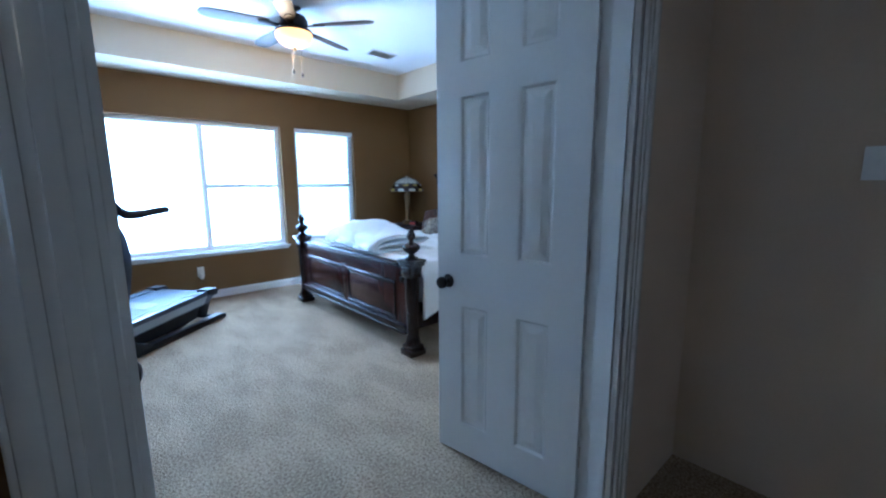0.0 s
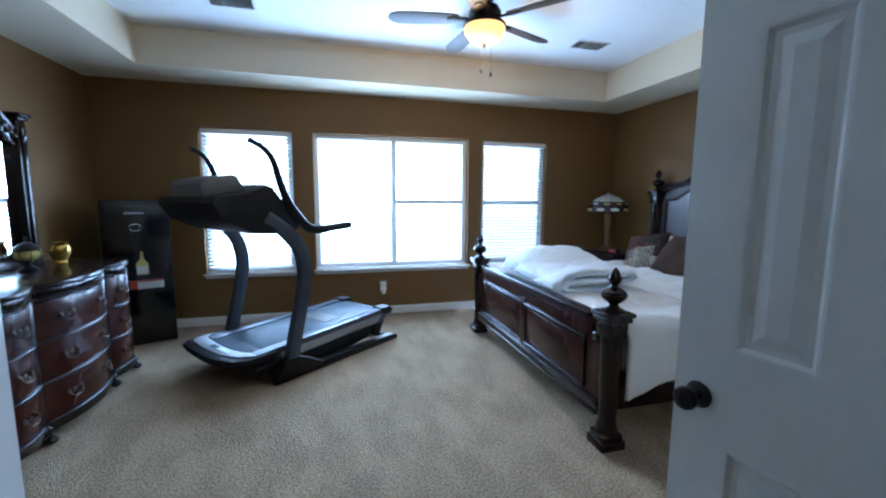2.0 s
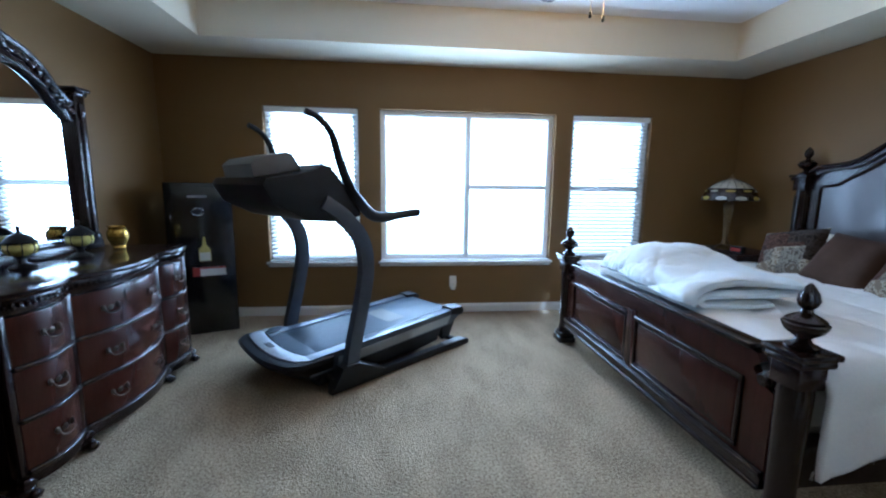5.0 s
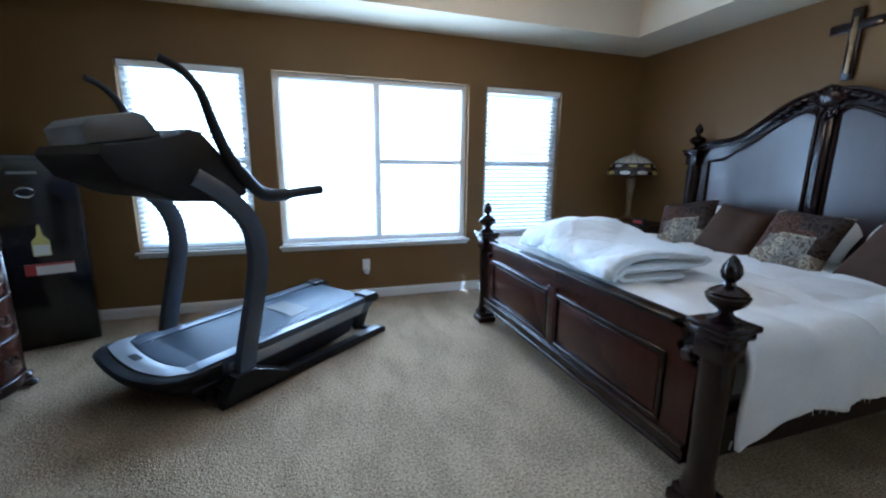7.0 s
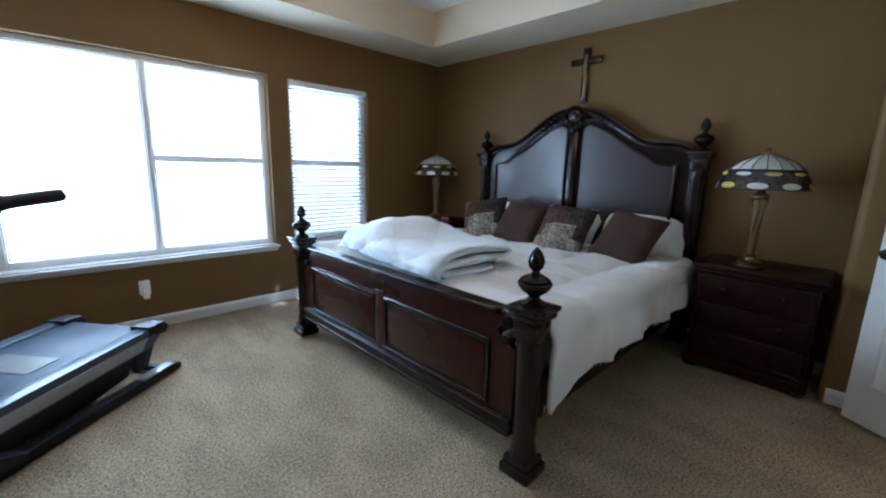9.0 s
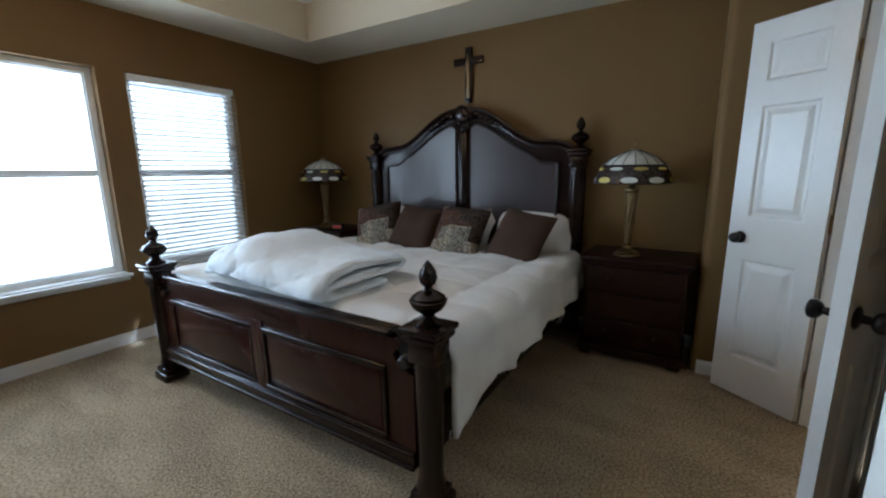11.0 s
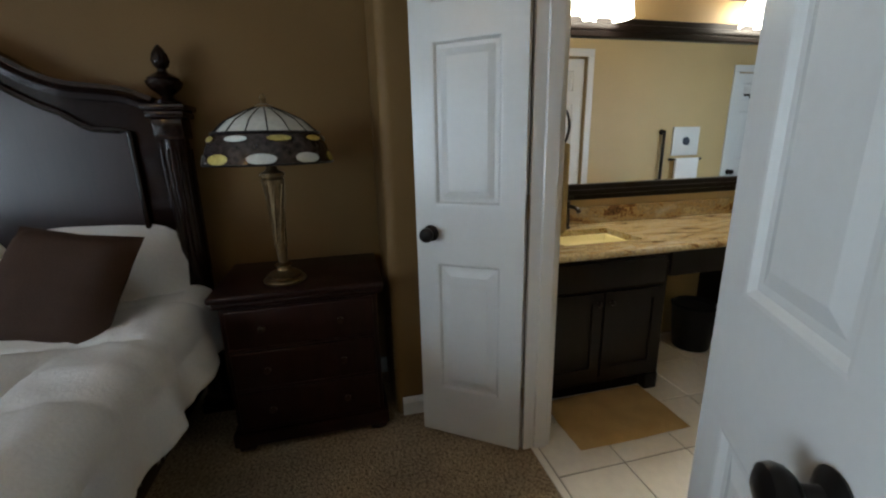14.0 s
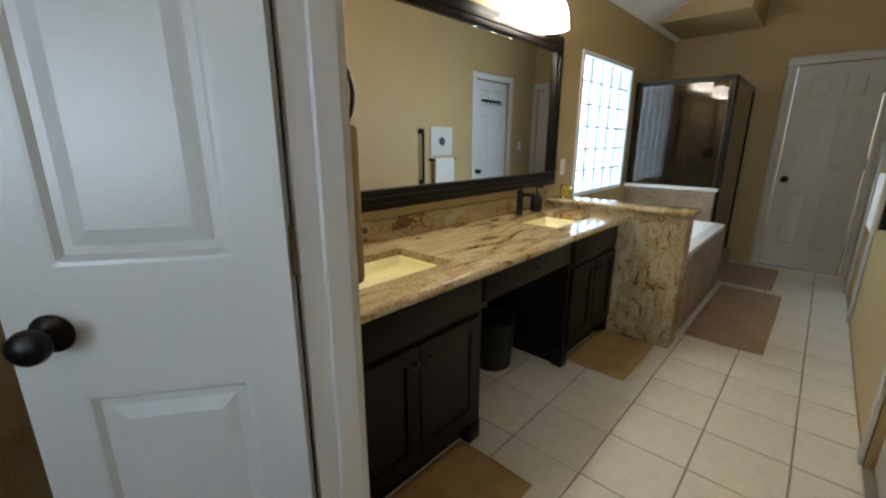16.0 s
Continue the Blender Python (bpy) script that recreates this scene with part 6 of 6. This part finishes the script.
jar = thing("candle_jar", pose(4.50, -0.88, 0.858), "yellow candle in a clear glass jar on the ledge", "candle")
part("glass", lathe([(0.040, 0.001), (0.044, 0.008), (0.044, 0.085), (0.040, 0.09), (0.038, 0.08), (0.038, 0.012)], 20), M_JAR, jar)
part("wax", lathe([(0.036, 0.013), (0.036, 0.06), (0.002, 0.062)], 20), M_YELLOW, jar)
wall_plate("bath_outlet", pose(VX - 0.0005, -1.03, 1.06, 0, 0, 90), "white wall outlet beside the vanity mirror", "outlet", False)
tr = thing("towel_ring", pose(4.00, 1.325, 1.40), "bronze towel ring with a hanging hand towel", "towel ring")
part("post", lathe([(0.022, 0), (0.020, 0.008), (0.008, 0.012), (0.008, 0.045)], 14, m=pose(0, 0, 0, 90)), M_BRONZE, tr)
part("ring", sweep([(0.075 * math.cos(a), -0.04, -0.07 + 0.075 * math.sin(a)) for a in (2 * math.pi * i / 24 for i in range(24))], ring(0.005, 6), closed=True, up=(0, 1, 0)), M_BRONZE, tr)
tw = bx(-0.075, 0.075, -0.055, -0.022, -0.48, -0.13, 0.014, 3)
part("towel", tw, M_TOWEL, tr, "gold terry hand towel")

# doors and things on the opposite and far walls
leaf("door_5", 0.60, 1.91, 2, pose(2.94, FY - 0.045, 0.012, 0, 0, 0), "white six-panel closed door in the far bathroom wall", 0)
leaf("door_6", 0.66, 1.93, 2, pose(RX - 0.045, -2.83 + 0.01, 0.012, 0, 0, 90), "white six-panel closed closet door in the bathroom", 0)
leaf("door_7", 0.60, 2.03, 2, pose(RX - 0.045, -0.30 + 0.01, 0.012, 0, 0, 90), "white six-panel closed linen door in the bathroom", 0)
fr5 = thing("door_frame_3", pose(0, 0, 0), "white painted casing of the far bathroom door", "door frame", kind="structure")
part("casing", casing(2.93, 3.55, 1.93, FY + 0.002, 1, 0.07), M_WHITE, fr5)


def side_casing(name, y0, y1, top, label):
    f = thing(name, pose(0, 0, 0), label, "door frame", kind="structure")
    b = bx(RX + 0.002, RX + 0.018, y0 - 0.07, y0, 0, top, 0.004)
    bx(RX + 0.002, RX + 0.018, y1, y1 + 0.07, 0, top, 0.004, bm=b)
    bx(RX + 0.002, RX + 0.018, y0 - 0.07, y1 + 0.07, top, top + 0.07, 0.004, bm=b)
    part("casing", b, M_WHITE, f)


side_casing("door_frame_4", -2.83, -2.15, 1.95, "white painted closet door casing")
side_casing("door_frame_5", -0.30, 0.32, 2.06, "white painted linen door casing")
hk = thing("door_hook_rack", pose(RX + 0.0, -2.49, 1.72), "bronze hook rack on the closet door", "hook rack")
part("rail", bx(-0.026, -0.018, -0.20, 0.20, -0.012, 0.012, 0.003), M_BRONZE, hk)
for i in range(5):
    part("hook", sweep(curve([(-0.018, -0.16 + 0.08 * i, 0), (0.015, -0.16 + 0.08 * i, -0.02), (0.02, -0.16 + 0.08 * i, -0.045), (0.035, -0.16 + 0.08 * i, -0.03)], 4), ring(0.005, 6), up=(0, 1, 0)), M_BRONZE, hk)
pc = thing("framed_print", pose(RX, -1.55, 1.24), "white framed print with a small grey motif", "picture")
part("frame", bx(0.002, 0.022, -0.17, 0.17, -0.15, 0.15, 0.005, 2), M_WHITE, pc)
part("motif", blob(0.024, 0, 0, 0.002, 0.05, 0.045, seg=10, rough=0.5), M_GREYP, pc)
tb = thing("towel_bar", pose(RX, -1.55, 1.05), "black towel bar with a white folded towel", "towel bar")
part("bar", sweep([(0.06, -0.19, 0), (0.06, 0.19, 0)], ring(0.009, 8)), M_BRONZE, tb)
for y in (-0.18, 0.18):
    part("bracket", bx(0.002, 0.062, y - 0.012, y + 0.012, -0.012, 0.012, 0.003), M_BRONZE, tb)
part("towel", bx(0.045, 0.078, -0.15, 0.15, -0.30, 0.014, 0.012, 3), M_DUVET, tb, "white terry towel")
po = thing("wall_post", pose(RX, -1.24, 0), "dark bronze grab bar on the bathroom wall", "grab bar")
part("bar", sweep([(0.045, 0, 0.80), (0.045, 0, 1.36)], ring(0.016, 10), up=(0, 1, 0)), M_BRONZE, po)
for z in (0.82, 1.34):
    part("flange", lathe([(0.030, 0.002), (0.028, 0.010), (0.012, 0.014), (0.012, 0.045)], 14, m=pose(0, 0, z, 0, 90, 0)), M_BRONZE, po)
wall_plate("bath_switch", pose(RX + 0.0005, -3.12, 1.18, 0, 0, -90), "white light switch by the closet door", "light switch", True)
